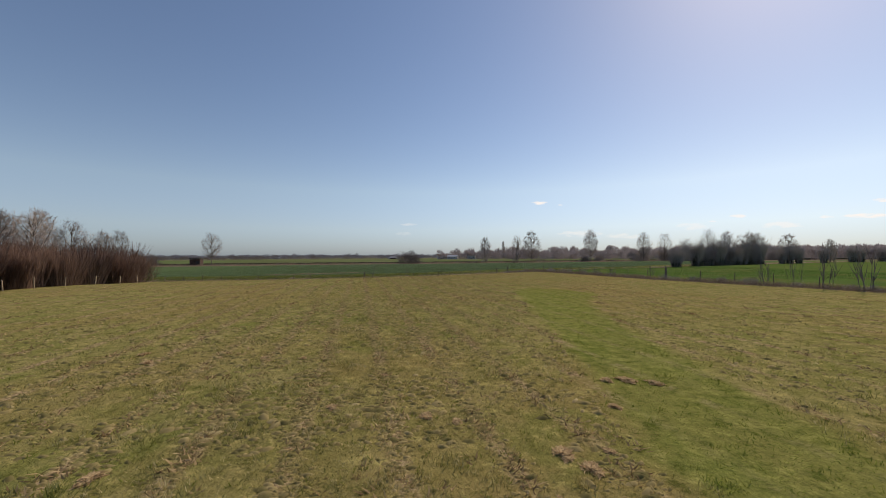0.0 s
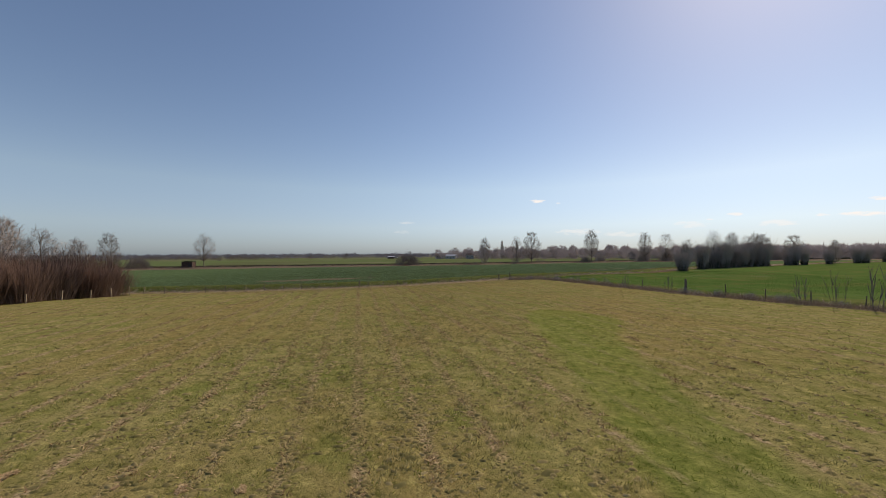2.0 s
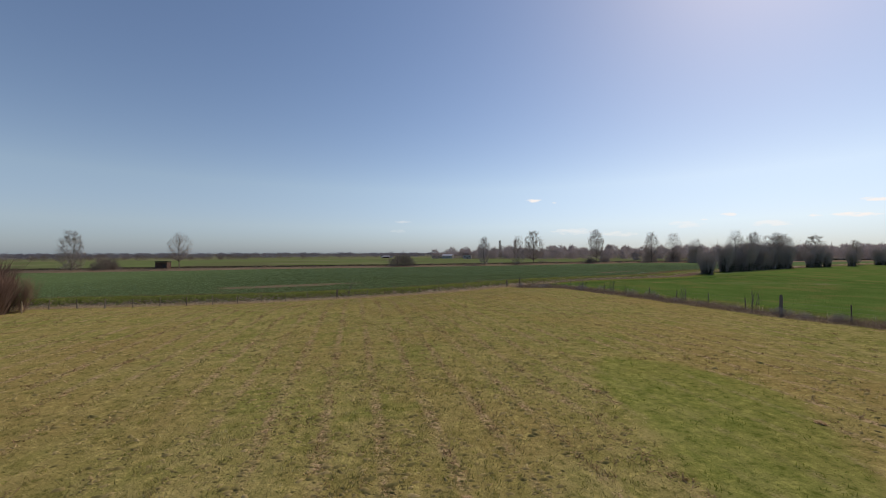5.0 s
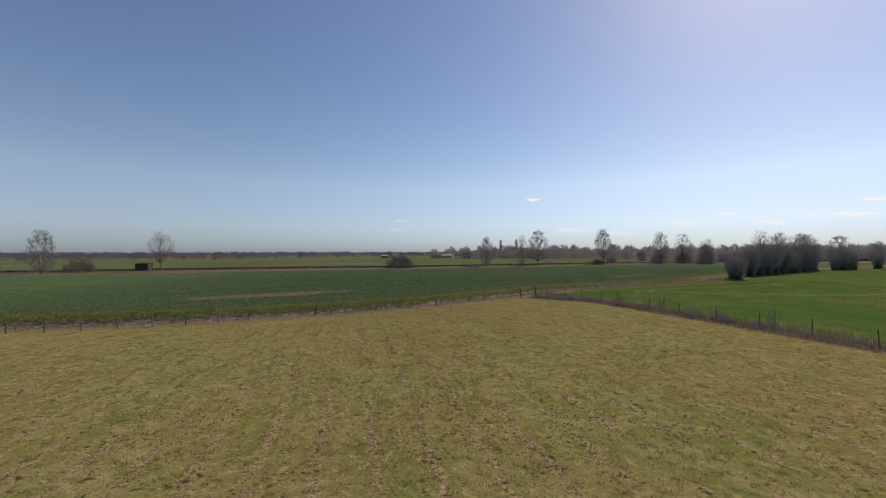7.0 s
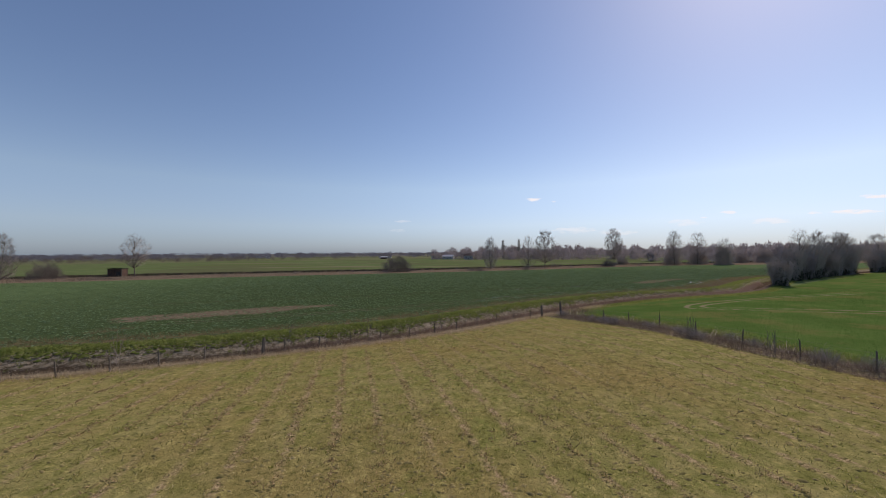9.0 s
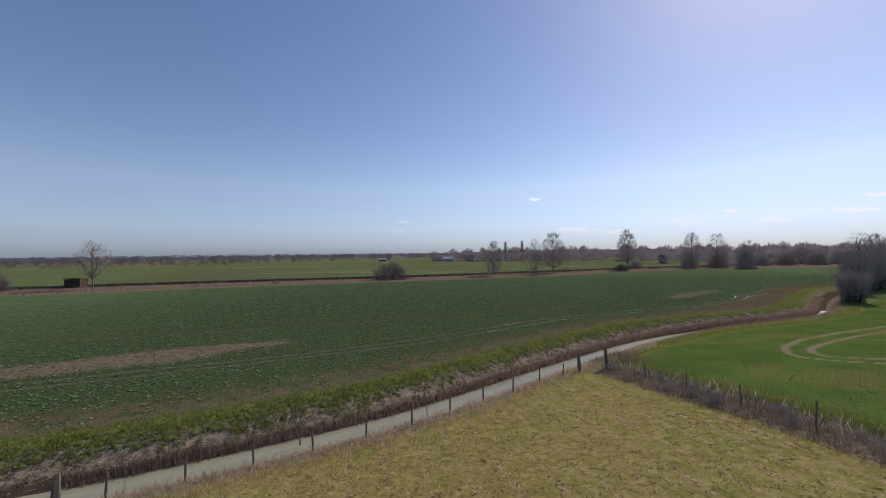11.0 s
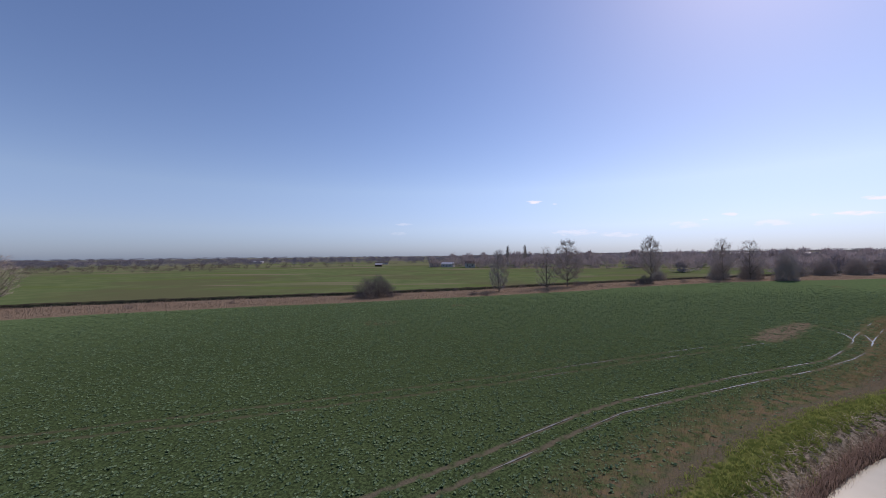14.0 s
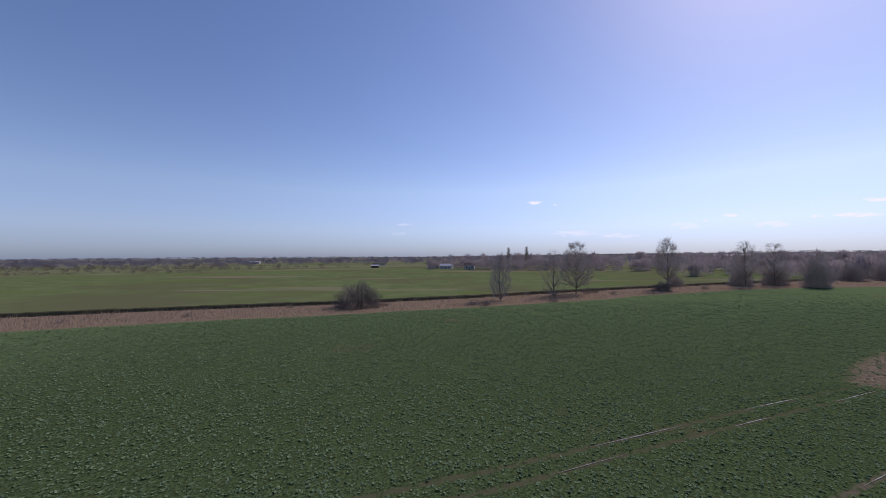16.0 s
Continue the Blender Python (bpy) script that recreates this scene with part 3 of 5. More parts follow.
def box(bm, x0, x1, y0, y1, z0, z1, bevel=0.0):
    made = bmesh.ops.create_cube(bm, size=1.0, matrix=Matrix.Translation(((x0 + x1) / 2, (y0 + y1) / 2, (z0 + z1) / 2)) @ Matrix.Diagonal((x1 - x0, y1 - y0, z1 - z0, 1)))
    if bevel:
        edges = list({e for v in made["verts"] for e in v.link_edges})
        bmesh.ops.bevel(bm, geom=edges, offset=bevel, segments=1, affect="EDGES")
    return bm


def blades(name, base, tall, wide, lean, rng, material, segs=1):
    """Many thin upright blades in one mesh. base (n,3); tall, wide (n,); lean (n,2) is how far the tip goes aside."""
    n = len(base)
    turn = rng.uniform(0, math.pi, n)
    side = np.stack([np.cos(turn), np.sin(turn), np.zeros(n)], 1) * (wide / 2)[:, None]
    tip = base + np.stack([lean[:, 0], lean[:, 1], tall], 1)
    if segs == 1:
        v = np.stack([base - side, base + side, tip], 1).reshape(-1, 3)
        return mesh_from(name, v, np.arange(3 * n).reshape(n, 3), material)
    mid = base + np.stack([lean[:, 0] * 0.3, lean[:, 1] * 0.3, tall * 0.6], 1)
    v = np.stack([base - side, base + side, mid - side * 0.7, mid + side * 0.7, tip], 1).reshape(-1, 3)
    o = 5 * np.arange(n)[:, None]
    f = np.concatenate([o + [0, 1, 3], o + [0, 3, 2], o + [2, 3, 4]], 1).reshape(-1, 3)
    return mesh_from(name, v, f, material)


def mounds(name, x, y, size, tall, rng, material, squash=0.6, turn=None, sink=0.015):
    """Many low lumpy mounds in one mesh: a ring of six, a smaller ring of three higher up."""
    n = len(x)
    a = np.arange(6) * math.pi / 3
    t = rng.uniform(0, 6.283, n) if turn is None else turn + rng.normal(0, 0.45, n)
    ring = size[:, None] * rng.uniform(0.7, 1.25, (n, 6))
    lx, ly = np.cos(a) * ring, np.sin(a) * ring * squash
    top = size[:, None] * rng.uniform(0.25, 0.6, (n, 3))
    b = np.array([0.5, 2.6, 4.7])
    tx, ty = np.cos(b) * top, np.sin(b) * top * squash
    px, py = np.concatenate([lx, tx], 1), np.concatenate([ly, ty], 1)
    wx, wy = px * np.cos(t)[:, None] - py * np.sin(t)[:, None] + x[:, None], px * np.sin(t)[:, None] + py * np.cos(t)[:, None] + y[:, None]
    base = ground_z(x, y)[:, None]
    wz = np.concatenate([np.repeat(base - sink, 6, 1), base + tall[:, None] * rng.uniform(0.55, 1.2, (n, 3))], 1)
    v = np.stack([wx, wy, wz], 2).reshape(-1, 3)
    f = np.array([(0, 1, 6), (1, 2, 6), (2, 7, 6), (2, 3, 7), (3, 4, 7), (4, 8, 7), (4, 5, 8), (5, 0, 8), (0, 6, 8), (6, 7, 8)])
    return mesh_from(name, v, (9 * np.arange(n)[:, None, None] + f[None]).reshape(-1, 3), material)


def stuff(name, me, label, category):
    return tagged(new(name, me), label, category, kind="stuff")


def tube(points, radii, sides=5):
    """Verts and quads of a tapered tube along points."""
    p, r = np.asarray(points, float), np.asarray(radii, float)
    d = np.gradient(p, axis=0)
    d /= np.linalg.norm(d, axis=1)[:, None] + 1e-9
    if sides == 1:                     # a fine twig: a flat tapered strip
        a = np.cross(d, [0.61, 0.35, 0.31] if len(p) % 2 else [-0.4, 0.66, 0.2])
        a = a / (np.linalg.norm(a, axis=1)[:, None] + 1e-9) * r[:, None]
        n = len(p)
        k = np.arange(n - 1)
        return np.concatenate([p - a, p + a]), np.stack([k, k + 1, k + 1 + n, k + n], 1)
    a = np.cross(d, np.where(np.abs(d[:, 2:3]) > 0.9, [1.0, 0, 0], [0, 0, 1.0]))
    a /= np.linalg.norm(a, axis=1)[:, None] + 1e-9
    b = np.cross(d, a)
    ang = np.arange(sides) * 2 * math.pi / sides
    v = (p[:, None] + r[:, None, None] * (np.cos(ang)[None, :, None] * a[:, None] + np.sin(ang)[None, :, None] * b[:, None])).reshape(-1, 3)
    k, j = np.arange(len(p) - 1)[:, None] * sides, np.arange(sides)[None]
    f = np.stack([k + j, k + (j + 1) % sides, k + sides + (j + 1) % sides, k + sides + j], -1).reshape(-1, 4)
    return v, f


class Bundle:
    """Gathers tubes into one mesh."""

    def __init__(self):
        self.v, self.f, self.n = [], [], 0

    def add(self, points, radii, sides=5):
        v, f = tube(points, radii, sides)
        self.v.append(v)
        self.f.append(f + self.n)
        self.n += len(v)

    def mesh(self, name, material):
        return mesh_from(name, np.concatenate(self.v), np.concatenate(self.f), material, True)


def ribbon(name, line, half, z, material):
    """A flat strip along a line of points."""
    p = np.asarray(line, float)
    d = np.gradient(p, axis=0)
    d /= np.linalg.norm(d, axis=1)[:, None]
    s = np.stack([-d[:, 1], d[:, 0]], 1) * np.broadcast_to(half, len(p))[:, None]
    zz = np.broadcast_to(z, len(p))
    v = np.concatenate([np.column_stack([p - s, zz]), np.column_stack([p + s, zz])])
    n = len(p)
    k = np.arange(n - 1)
    return mesh_from(name, v, np.stack([k, k + 1, k + 1 + n, k + n], 1), material, True)


def along(line, gap, start=0.0, stop=None):
    """Points every gap metres along a line."""
    p = np.asarray(line, float)
    s = np.r_[0, np.cumsum(np.hypot(*np.diff(p, axis=0).T))]
    at = np.arange(start, s[-1] if stop is None else stop, gap)
    return np.column_stack([np.interp(at, s, p[:, 0]), np.interp(at, s, p[:, 1])])


def smooth_line(line, gap=1.0):
    p = along(line, gap)
    for _ in range(6):
        p[1:-1] = (p[:-2] + 2 * p[1:-1] + p[2:]) / 4
    return p


# ---------------------------------------------------------------- ground
def axis(*spans):
    out = []
    for a, b, s in spans:
        out += list(np.arange(a, b, s))
    return np.array(out + [spans[-1][1]], float)


gx = axis((-4600, -1600, 250), (-1600, -500, 60), (-500, -160, 10), (-160, -62, 1.6), (-62, -36, 0.9), (-36, 76, 0.65), (76, 180, 1.8), (180, 500, 8), (500, 1600, 60), (1600, 4600, 250))
gy = axis((-1500, -300, 100), (-300, -20, 10), (-20, 58, 1.5), (58, 128, 0.65), (128, 180, 1.0), (180, 260, 1.6), (260, 330, 3), (330, 700, 12), (700, 1600, 60), (1600, 4700, 150))
X, Y = np.meshgrid(gx, gy)
D = line_dist(X, Y, smooth_line(DITCH, 2.0))
F = -line_dist(X, Y, FENCE_FIELD[::-1])
Z = height(X, Y, D)
nx, ny = len(gx), len(gy)
i, j = np.meshgrid(np.arange(nx - 1), np.arange(ny - 1))
q = (j * nx + i).ravel()
ground_mesh = mesh_from("ground", np.column_stack([X.ravel(), Y.ravel(), Z.ravel()]), np.stack([q, q + 1, q + 1 + nx, q + nx], 1), M_GROUND, True)
WHEAT_FAR = np.array([(-28.7, 65.5), (-13.4, 71.9), (5, 83.3), (11.2, 88.8), (16.5, 94.1), (22.8, 98.5), (30.2, 102.4), (44.9, 108.5), (55.8, 112.3), (66.6, 114.9), (80.9, 125.6), (134.2, 161.3), (240, 214), (420, 285)], float)
near_patch = np.maximum(poly_dist(X, Y, PATCH_LEFT), poly_dist(X, Y, PATCH_RIGHT))
trams = np.min([np.abs(line_dist(X, Y, k)) for k in (TRAM_3, TRAM_4)], axis=0)
ruts = np.min([np.abs(line_dist(X, Y, k)) for k in (TRAM_1, TRAM_2, CURL_1, CURL_2)], axis=0)
loops = np.min([np.abs(line_dist(X, Y, k)) for k in (LOOP_1, LOOP_2)], axis=0)
# the meadow lies on the right-hand side of the right fence as it runs from the corner
for key, val in (("ditch", D), ("field", -F), ("reed_near", line_dist(X, Y, REED_NEAR)), ("reed_far", line_dist(X, Y, REED_FAR)), ("patch", near_patch), ("tram", trams), ("rut", ruts),
                 ("loop", loops), ("path", -poly_dist(X, Y, GREEN_PATH)), ("wheat_far", -line_dist(X, Y, WHEAT_FAR)), ("margin", D - 3.2 * step(34, 56, X) * (1 - step(76, 104, X))), ("canopy", 1 - cover(X, Y))):
    a = ground_mesh.attributes.new(key, "FLOAT", "POINT")
    a.data.foreach_set("value", np.clip(val, -5000, 5000).astype(np.float32).ravel())
ground = tagged(new("ground", ground_mesh), "flat farmland of mown meadow, rape, wheat and pasture", "ground", kind="structure")


def ground_z(px, py):
    """Height of the ground sheet itself at given places."""
    px, py = np.asarray(px, float), np.asarray(py, float)
    i = np.clip(np.searchsorted(gx, px) - 1, 0, nx - 2)
    j = np.clip(np.searchsorted(gy, py) - 1, 0, ny - 2)
    u, v = (px - gx[i]) / (gx[i + 1] - gx[i]), (py - gy[j]) / (gy[j + 1] - gy[j])
    return (Z[j, i] * (1 - u) + Z[j, i + 1] * u) * (1 - v) + (Z[j + 1, i] * (1 - u) + Z[j + 1, i + 1] * u) * v


water = tagged(new("water", ribbon("water", smooth_line(np.array([k for k in DITCH if -95 < k[0] < 73]), 1.5), 1.7, WATER_Z, M_WATER)), "still murky water in a drainage ditch", "water", kind="structure")


# ---------------------------------------------------------------- growth on the ground
rng = np.random.RandomState(11)


def spots(n, x0, x1, y0, y1):
    return rng.uniform(x0, x1, n), rng.uniform(y0, y1, n)


def lean_of(n, amount):
    a = rng.uniform(0, 6.283, n)
    k = amount * rng.uniform(0.2, 1.0, n)
    return np.column_stack([np.cos(a) * k, np.sin(a) * k])


def planted(x, y, sink=0.01):
    return np.column_stack([x, y, ground_z(x, y) - sink])


def lookup(grid, x, y):
    i = np.clip(np.searchsorted(gx, x) - 1, 0, nx - 2)
    j = np.clip(np.searchsorted(gy, y) - 1, 0, ny - 2)
    return grid[j, i]


def field_side(x, y):
    return line_dist(x, y, FENCE_FIELD[::-1])


# mown meadow grass, densest along the middle
n = 640000
x = rng.laplace(0.5, 1, n)
y = 3.5 + 89 * rng.uniform(0, 1, n) ** 1.7
x = 0.5 + (x - 0.5) * (5 + 0.22 * y)
keep = (lookup(D, x, y) < -3.6) & (lookup(F, x, y) < -1.4) & (x > -48) & (rng.uniform(0, 1, n) < 0.75 + 0.35 * lumps(x, y, 1.9, 21)) & ((np.abs((x * math.cos(radians(14.5)) + y * math.sin(radians(14.5))) / 1.65 % 1 - 0.5) > 0.09) | (lumps(x, y, 1.4, 24) < 0.05))
x, y = x[keep], y[keep]
n = len(x)
clump = 0.45 + 0.5 * rng.uniform(0, 1, n) ** 2 + 1.5 * np.clip(lumps(x, y, 0.9, 22), 0, 1) ** 1.2
path = poly_dist(x, y, GREEN_PATH) + 0.45 * lumps(x, y, 1.6, 25) > 0
for nm, sel, mat, label in (("mown_grass", ~path, M_GRASS, "short mown olive-green meadow grass"), ("path_grass", path, M_PATH, "closely mown fresh green grass path")):
    gx_, gy_, tuft = x[sel], y[sel], clump[sel] * (1.0 if nm == "mown_grass" else 0.75)
    stuff(nm, blades(nm, planted(gx_, gy_), 0.075 * tuft, (0.011 + 0.00022 * gy_) * (0.8 + 0.4 * tuft), lean_of(len(gx_), 0.11), rng, mat), label, "grass")

# tufts of dry cuttings along the mower's lines
n = 11000
u = (np.floor(rng.normal(4, 20, n) / 1.65) + 0.5) * 1.65 + rng.normal(0, 0.10, n) + np.where(rng.uniform(0, 1, n) < 0.3, rng.uniform(-0.8, 0.8, n), 0)
v = rng.uniform(0, 95, n)
ca, sa = math.cos(radians(14.5)), math.sin(radians(14.5))
x, y = u * ca - v * sa, u * sa + v * ca
keep = (line_dist(x, y, DITCH) < -4) & (field_side(x, y) > 2) & (x > -46) & (lumps(x, y, 5.0, 23) > -0.1) & (poly_dist(x, y, GREEN_PATH) < 0)
x, y = x[keep], y[keep]
rep = 12
x, y = np.repeat(x, rep) + rng.normal(0, 0.085, len(x) * rep), np.repeat(y, rep) + rng.normal(0, 0.085, len(y) * rep)
n = len(x)
stuff("cut_grass", blades("cut_grass", planted(x, y), rng.uniform(0.02, 0.11, n), rng.uniform(0.025, 0.055, n), lean_of(n, 0.20), rng, M_THATCH), "dry straw-coloured clippings in mower lines", "grass")


# coarser green tufts that the mower left
n = 5000
x, y = 0.5 + rng.laplace(0, 12, n), 4 + 86 * rng.uniform(0, 1, n) ** 1.4
keep = (lookup(D, x, y) < -4.5) & (lookup(F, x, y) < -2.5) & (x > -46)
x, y = x[keep], y[keep]
rep = 9
x, y = np.repeat(x, rep) + rng.normal(0, 0.05, len(x) * rep), np.repeat(y, rep) + rng.normal(0, 0.05, len(y) * rep)
n = len(x)
stuff("grass_tufts", blades("grass_tufts", planted(x, y), rng.uniform(0.04, 0.10, n), rng.uniform(0.012, 0.024, n), lean_of(n, 0.10), rng, M_TUFT), "coarse darker tufts in the mown meadow", "grass")


# small clots of hay all over the meadow, thickest along the mower's lines
n = 80000
v = 4 + 88 * rng.uniform(0, 1, n) ** 1.35
u = rng.laplace(0, 1, n) * (6 + 0.25 * v) + 0.23 * v
online = rng.uniform(0, 1, n) < 0.45
u = np.where(online, (np.floor(u / 1.65) + 0.5) * 1.65 + rng.normal(0, 0.16, n), u)
x, y = u * ca - v * sa, u * sa + v * ca
keep = (lookup(D, x, y) < -4.2) & (lookup(F, x, y) < -2.2) & (x > -41) & (poly_dist(x, y, GREEN_PATH) < -0.2) & (online | (lumps(x, y, 2.6, 26) > -0.15))
x, y = x[keep], y[keep]
n = len(x)
size = rng.uniform(0.03, 0.10, n) * (1 + 0.6 * rng.uniform(0, 1, n) ** 4) * np.where(online[keep], 1.0, 1.45)
stuff("hay_clots", mounds("hay_clots", x, y, size, 0.26 * size, rng, M_CLOT, 0.45, radians(14.5)), "small clots of half-dry mown hay", "hay")


def thatch_pile(seed):
    """A flat patch of dead turf: strands lying every way over a low mound."""
    r = np.random.RandomState(seed)
    n = 420
    a, k = r.uniform(0, 6.283, n), np.sqrt(r.uniform(0, 1, n))
    k = k * (0.75 + 0.25 * np.sin(3 * a + seed) + 0.2 * np.sin(5 * a))
    p = np.stack([np.cos(a) * k * 0.34, np.sin(a) * k * 0.22, 0.05 * (1 - k ** 2) * r.uniform(0.2, 1.2, n) + 0.005], 1)
    w = r.uniform(0, 6.283, n)
    ln = r.uniform(0.05, 0.16, n)
    tip = p + np.stack([np.cos(w) * ln, np.sin(w) * ln, r.uniform(-0.02, 0.05, n)], 1)
    s = np.stack([-np.sin(w), np.cos(w), r.normal(0, 0.15, n)], 1) * r.uniform(0.012, 0.032, n)[:, None]
    return mesh_from("turf_patch", np.stack([p - s, p + s, tip], 1).reshape(-1, 3), np.arange(3 * n).reshape(n, 3), M_PILE)


M_PILE = blade_material("dead_grass", [(0.36, 0.245, 0.135), (0.55, 0.41, 0.23), (0.74, 0.61, 0.38)], 0.2, 0.3)
piles = [thatch_pile(k) for k in (1, 2, 3, 4)]
rs = random.Random(5)
spots_list = [(3.1, 8.2, 1.1), (4, 8.6, 0.7), (2.1, 11.1, 0.8), (4.4, 9.8, 1.0), (7, 13.2, 1.2), (7.6, 13, 1.0), (6.5, 13.2, 0.9), (-2.6, 9, 0.9), (-5.5, 9.2, 0.8), (-6.5, 14.5, 1.0),
              (-7.4, 15.4, 1.0), (0.1, 11.4, 0.7), (2.7, 10.9, 0.6), (-2, 15, 0.7), (12.4, 19.7, 0.7), (6, 11.6, 0.7), (-10, 23.1, 0.9), (4.9, 23.6, 0.8), (-3.7, 19, 0.7), (4.7, 9.4, 0.9)]
for _ in range(70):
    u, v = (math.floor(rs.gauss(4, 12) / 1.65) + 0.5) * 1.65 + rs.gauss(0, 0.12), rs.uniform(4, 70)
    hx, hy = u * math.cos(radians(14.5)) - v * math.sin(radians(14.5)), u * math.sin(radians(14.5)) + v * math.cos(radians(14.5))
    if abs(hx) < 30 and line_dist(np.array(hx), np.array(hy), DITCH) < -6 and field_side(np.array(hx), np.array(hy)) > 4:
        spots_list.append((hx, hy, rs.uniform(0.4, 0.9)))
for k, (hx, hy, s) in enumerate(spots_list):
    ob = new("turf_patch", piles[k % 4])
    ob.matrix_world = pose(hx, hy, float(ground_z(hx, hy)), 0, 0, 100 + rs.uniform(-30, 30)) @ Matrix.Diagonal((0.72 * s, 0.72 * s, 0.7 * s, 1))
    tagged(ob, "flattened patch of orange-brown dead turf on the meadow", "turf patch", group="dead turf patches on the meadow")

# rape plants in drilled rows
n_rows = np.arange(-70, 230, 0.42)
rx, ry = [], []
cd, sd = math.cos(radians(23)), math.sin(radians(23))
for row in n_rows:
    m = 1180
    uu = rng.uniform(-150, 165, m)
    vv = row + rng.normal(0, 0.11, m)
    rx.append(uu * cd - vv * sd + 30)
    ry.append(uu * sd + vv * cd + 60)
x, y = np.concatenate(rx), np.concatenate(ry)
d = line_dist(x, y, DITCH)
soft = lumps(x, y, 4.0, 31)
patchy = np.maximum(poly_dist(x, y, PATCH_LEFT), poly_dist(x, y, PATCH_RIGHT)) + 0.8 * soft + 0.7 * lumps(x, y, 1.5, 33)
tram = np.min([np.abs(line_dist(x, y, k)) for k in (TRAM_1, TRAM_2, TRAM_3, TRAM_4, CURL_1, CURL_2)], axis=0)
near = cover(x, y)
edge = d - 5.4 - 3.2 * step(34, 56, x) * (1 - step(76, 104, x))
keep = (edge > 0.5 * soft) & (rng.uniform(0, 1, len(x)) < 0.16 + 0.84 * step(0.4, 5.6, edge + 1.2 * soft)) & ((patchy < 0) | (rng.uniform(0, 1, len(x)) < 0.32)) & (tram > 0.30) & (line_dist(x, y, REED_NEAR) < -1.0) & (rng.uniform(0, 1, len(x)) < near * (0.78 + 0.35 * lumps(x, y, 1.7, 32))) & (x > -170) & (x < 160)
x, y = x[keep], y[keep]
n = len(x)
leaves = 4
base = np.repeat(planted(x, y), leaves, axis=0)
n *= leaves
size = np.repeat(rng.uniform(0.65, 1.25, len(x)) * (1 + np.clip((y - 115) / 90, 0, 0.8)), leaves)
ang = rng.uniform(0, 6.283, n)
up = rng.uniform(0.15, 0.85, n)
ln = 0.180 * size * rng.uniform(0.7, 1.2, n)
out = np.stack([np.cos(ang) * np.cos(up), np.sin(ang) * np.cos(up), np.sin(up)], 1) * ln[:, None]
sd_ = np.stack([-np.sin(ang), np.cos(ang), np.zeros(n)], 1) * (0.43 * ln)[:, None]
mid = base + out * 0.62
tip = base + out * 1.0 - np.stack([np.zeros(n), np.zeros(n), 0.22 * ln], 1)
vv = np.stack([base, mid + sd_, tip, mid - sd_], 1).reshape(-1, 3)
stuff("rape_crop", mesh_from("rape_crop", vv, np.arange(4 * n).reshape(n, 4), M_RAPE), "young dark-green oilseed rape in drilled rows", "crop")

# wheat, short blades near the meadow
n = 130000
x = 18 + 60 * rng.uniform(0, 1, n) ** 1.4
y = rng.uniform(50, 122, n)
keep = (line_dist(x, y, DITCH) < -3.2) & (field_side(x, y) < -3.4) & (line_dist(x, y, WHEAT_FAR) < 0) & (np.min([np.abs(line_dist(x, y, k)) for k in (LOOP_1, LOOP_2)], axis=0) > 0.45)
x, y = x[keep], y[keep]
n = len(x)
stuff("wheat_crop", blades("wheat_crop", planted(x, y), rng.uniform(0.04, 0.09, n), rng.uniform(0.02, 0.05, n), lean_of(n, 0.08), rng, M_WHEAT), "bright green young winter wheat", "crop")


def beside(line, n, lo, hi, x0=-65, x1=110):
    """Random places at lo..hi metres to the left of a line."""
    p = smooth_line(line, 0.5)
    p = p[(p[:, 0] > x0) & (p[:, 0] < x1)]
    dd = np.gradient(p, axis=0)
    dd /= np.linalg.norm(dd, axis=1)[:, None]
    k = rng.randint(0, len(p), n)
    off = rng.uniform(lo, hi, n)
    return p[k, 0] - dd[k, 1] * off + rng.normal(0, 0.2, n), p[k, 1] + dd[k, 0] * off + rng.normal(0, 0.2, n)


# bank grass on both sides of the ditch
x, y = beside(DITCH, 70000, 2.5, 5.6)
x2, y2 = beside(DITCH, 26000, 1.6, 4.6, 52, 112)
x, y = np.r_[x, x2], np.r_[y, y2]
keep = (line_dist(x, y, DITCH) > 3.3) | (lumps(x, y, 2.2, 44) > 0.25 - 0.5 * step(50, 66, x))
x, y = x[keep], y[keep]
n = len(x)
tuss = 0.6 + 0.8 * np.clip(lumps(x, y, 1.4, 41) + 0.3, 0, 1.3)
stuff("bank_grass", blades("bank_grass", planted(x, y), 0.17 * tuss * rng.uniform(0.6, 1.3, n), 0.045 * tuss, lean_of(n, 0.16), rng, M_BANK), "tussocky bright grass on the ditch bank", "grass")
x, y = beside(DITCH, 26000, -3.9, -2.3, 14, 90)
n = len(x)
stuff("verge_grass", blades("verge_grass", planted(x, y), rng.uniform(0.08, 0.26, n), rng.uniform(0.02, 0.05, n), lean_of(n, 0.14), rng, M_BANK), "grass at the brink of the wheat field", "grass")
x, y = beside(DITCH, 60000, 5.0, 11.0)
off = line_dist(x, y, DITCH)
keep = rng.uniform(0, 1, len(x)) < 0.12 + 0.75 * np.exp(-((off - 8.3) / 1.5) ** 2) * np.clip(0.6 + lumps(x, y, 6.0, 47), 0, 1.2) + 0.3 * step(40, 58, x)
x, y = x[keep], y[keep]
n = len(x)
stuff("rough_grass", blades("rough_grass", planted(x, y), rng.uniform(0.10, 0.38, n), rng.uniform(0.014, 0.032, n), lean_of(n, 0.22), rng, M_MARGIN), "dry tan stalks along the crop's margin", "grass")
x, y = beside(DITCH, 60000, 1.7, 4.3, -65, 75)
keep = lumps(x, y, 1.3, 43) > 0.05 + 0.35 * step(3.0, 2.0, line_dist(x, y, DITCH))
x, y = x[keep], y[keep]
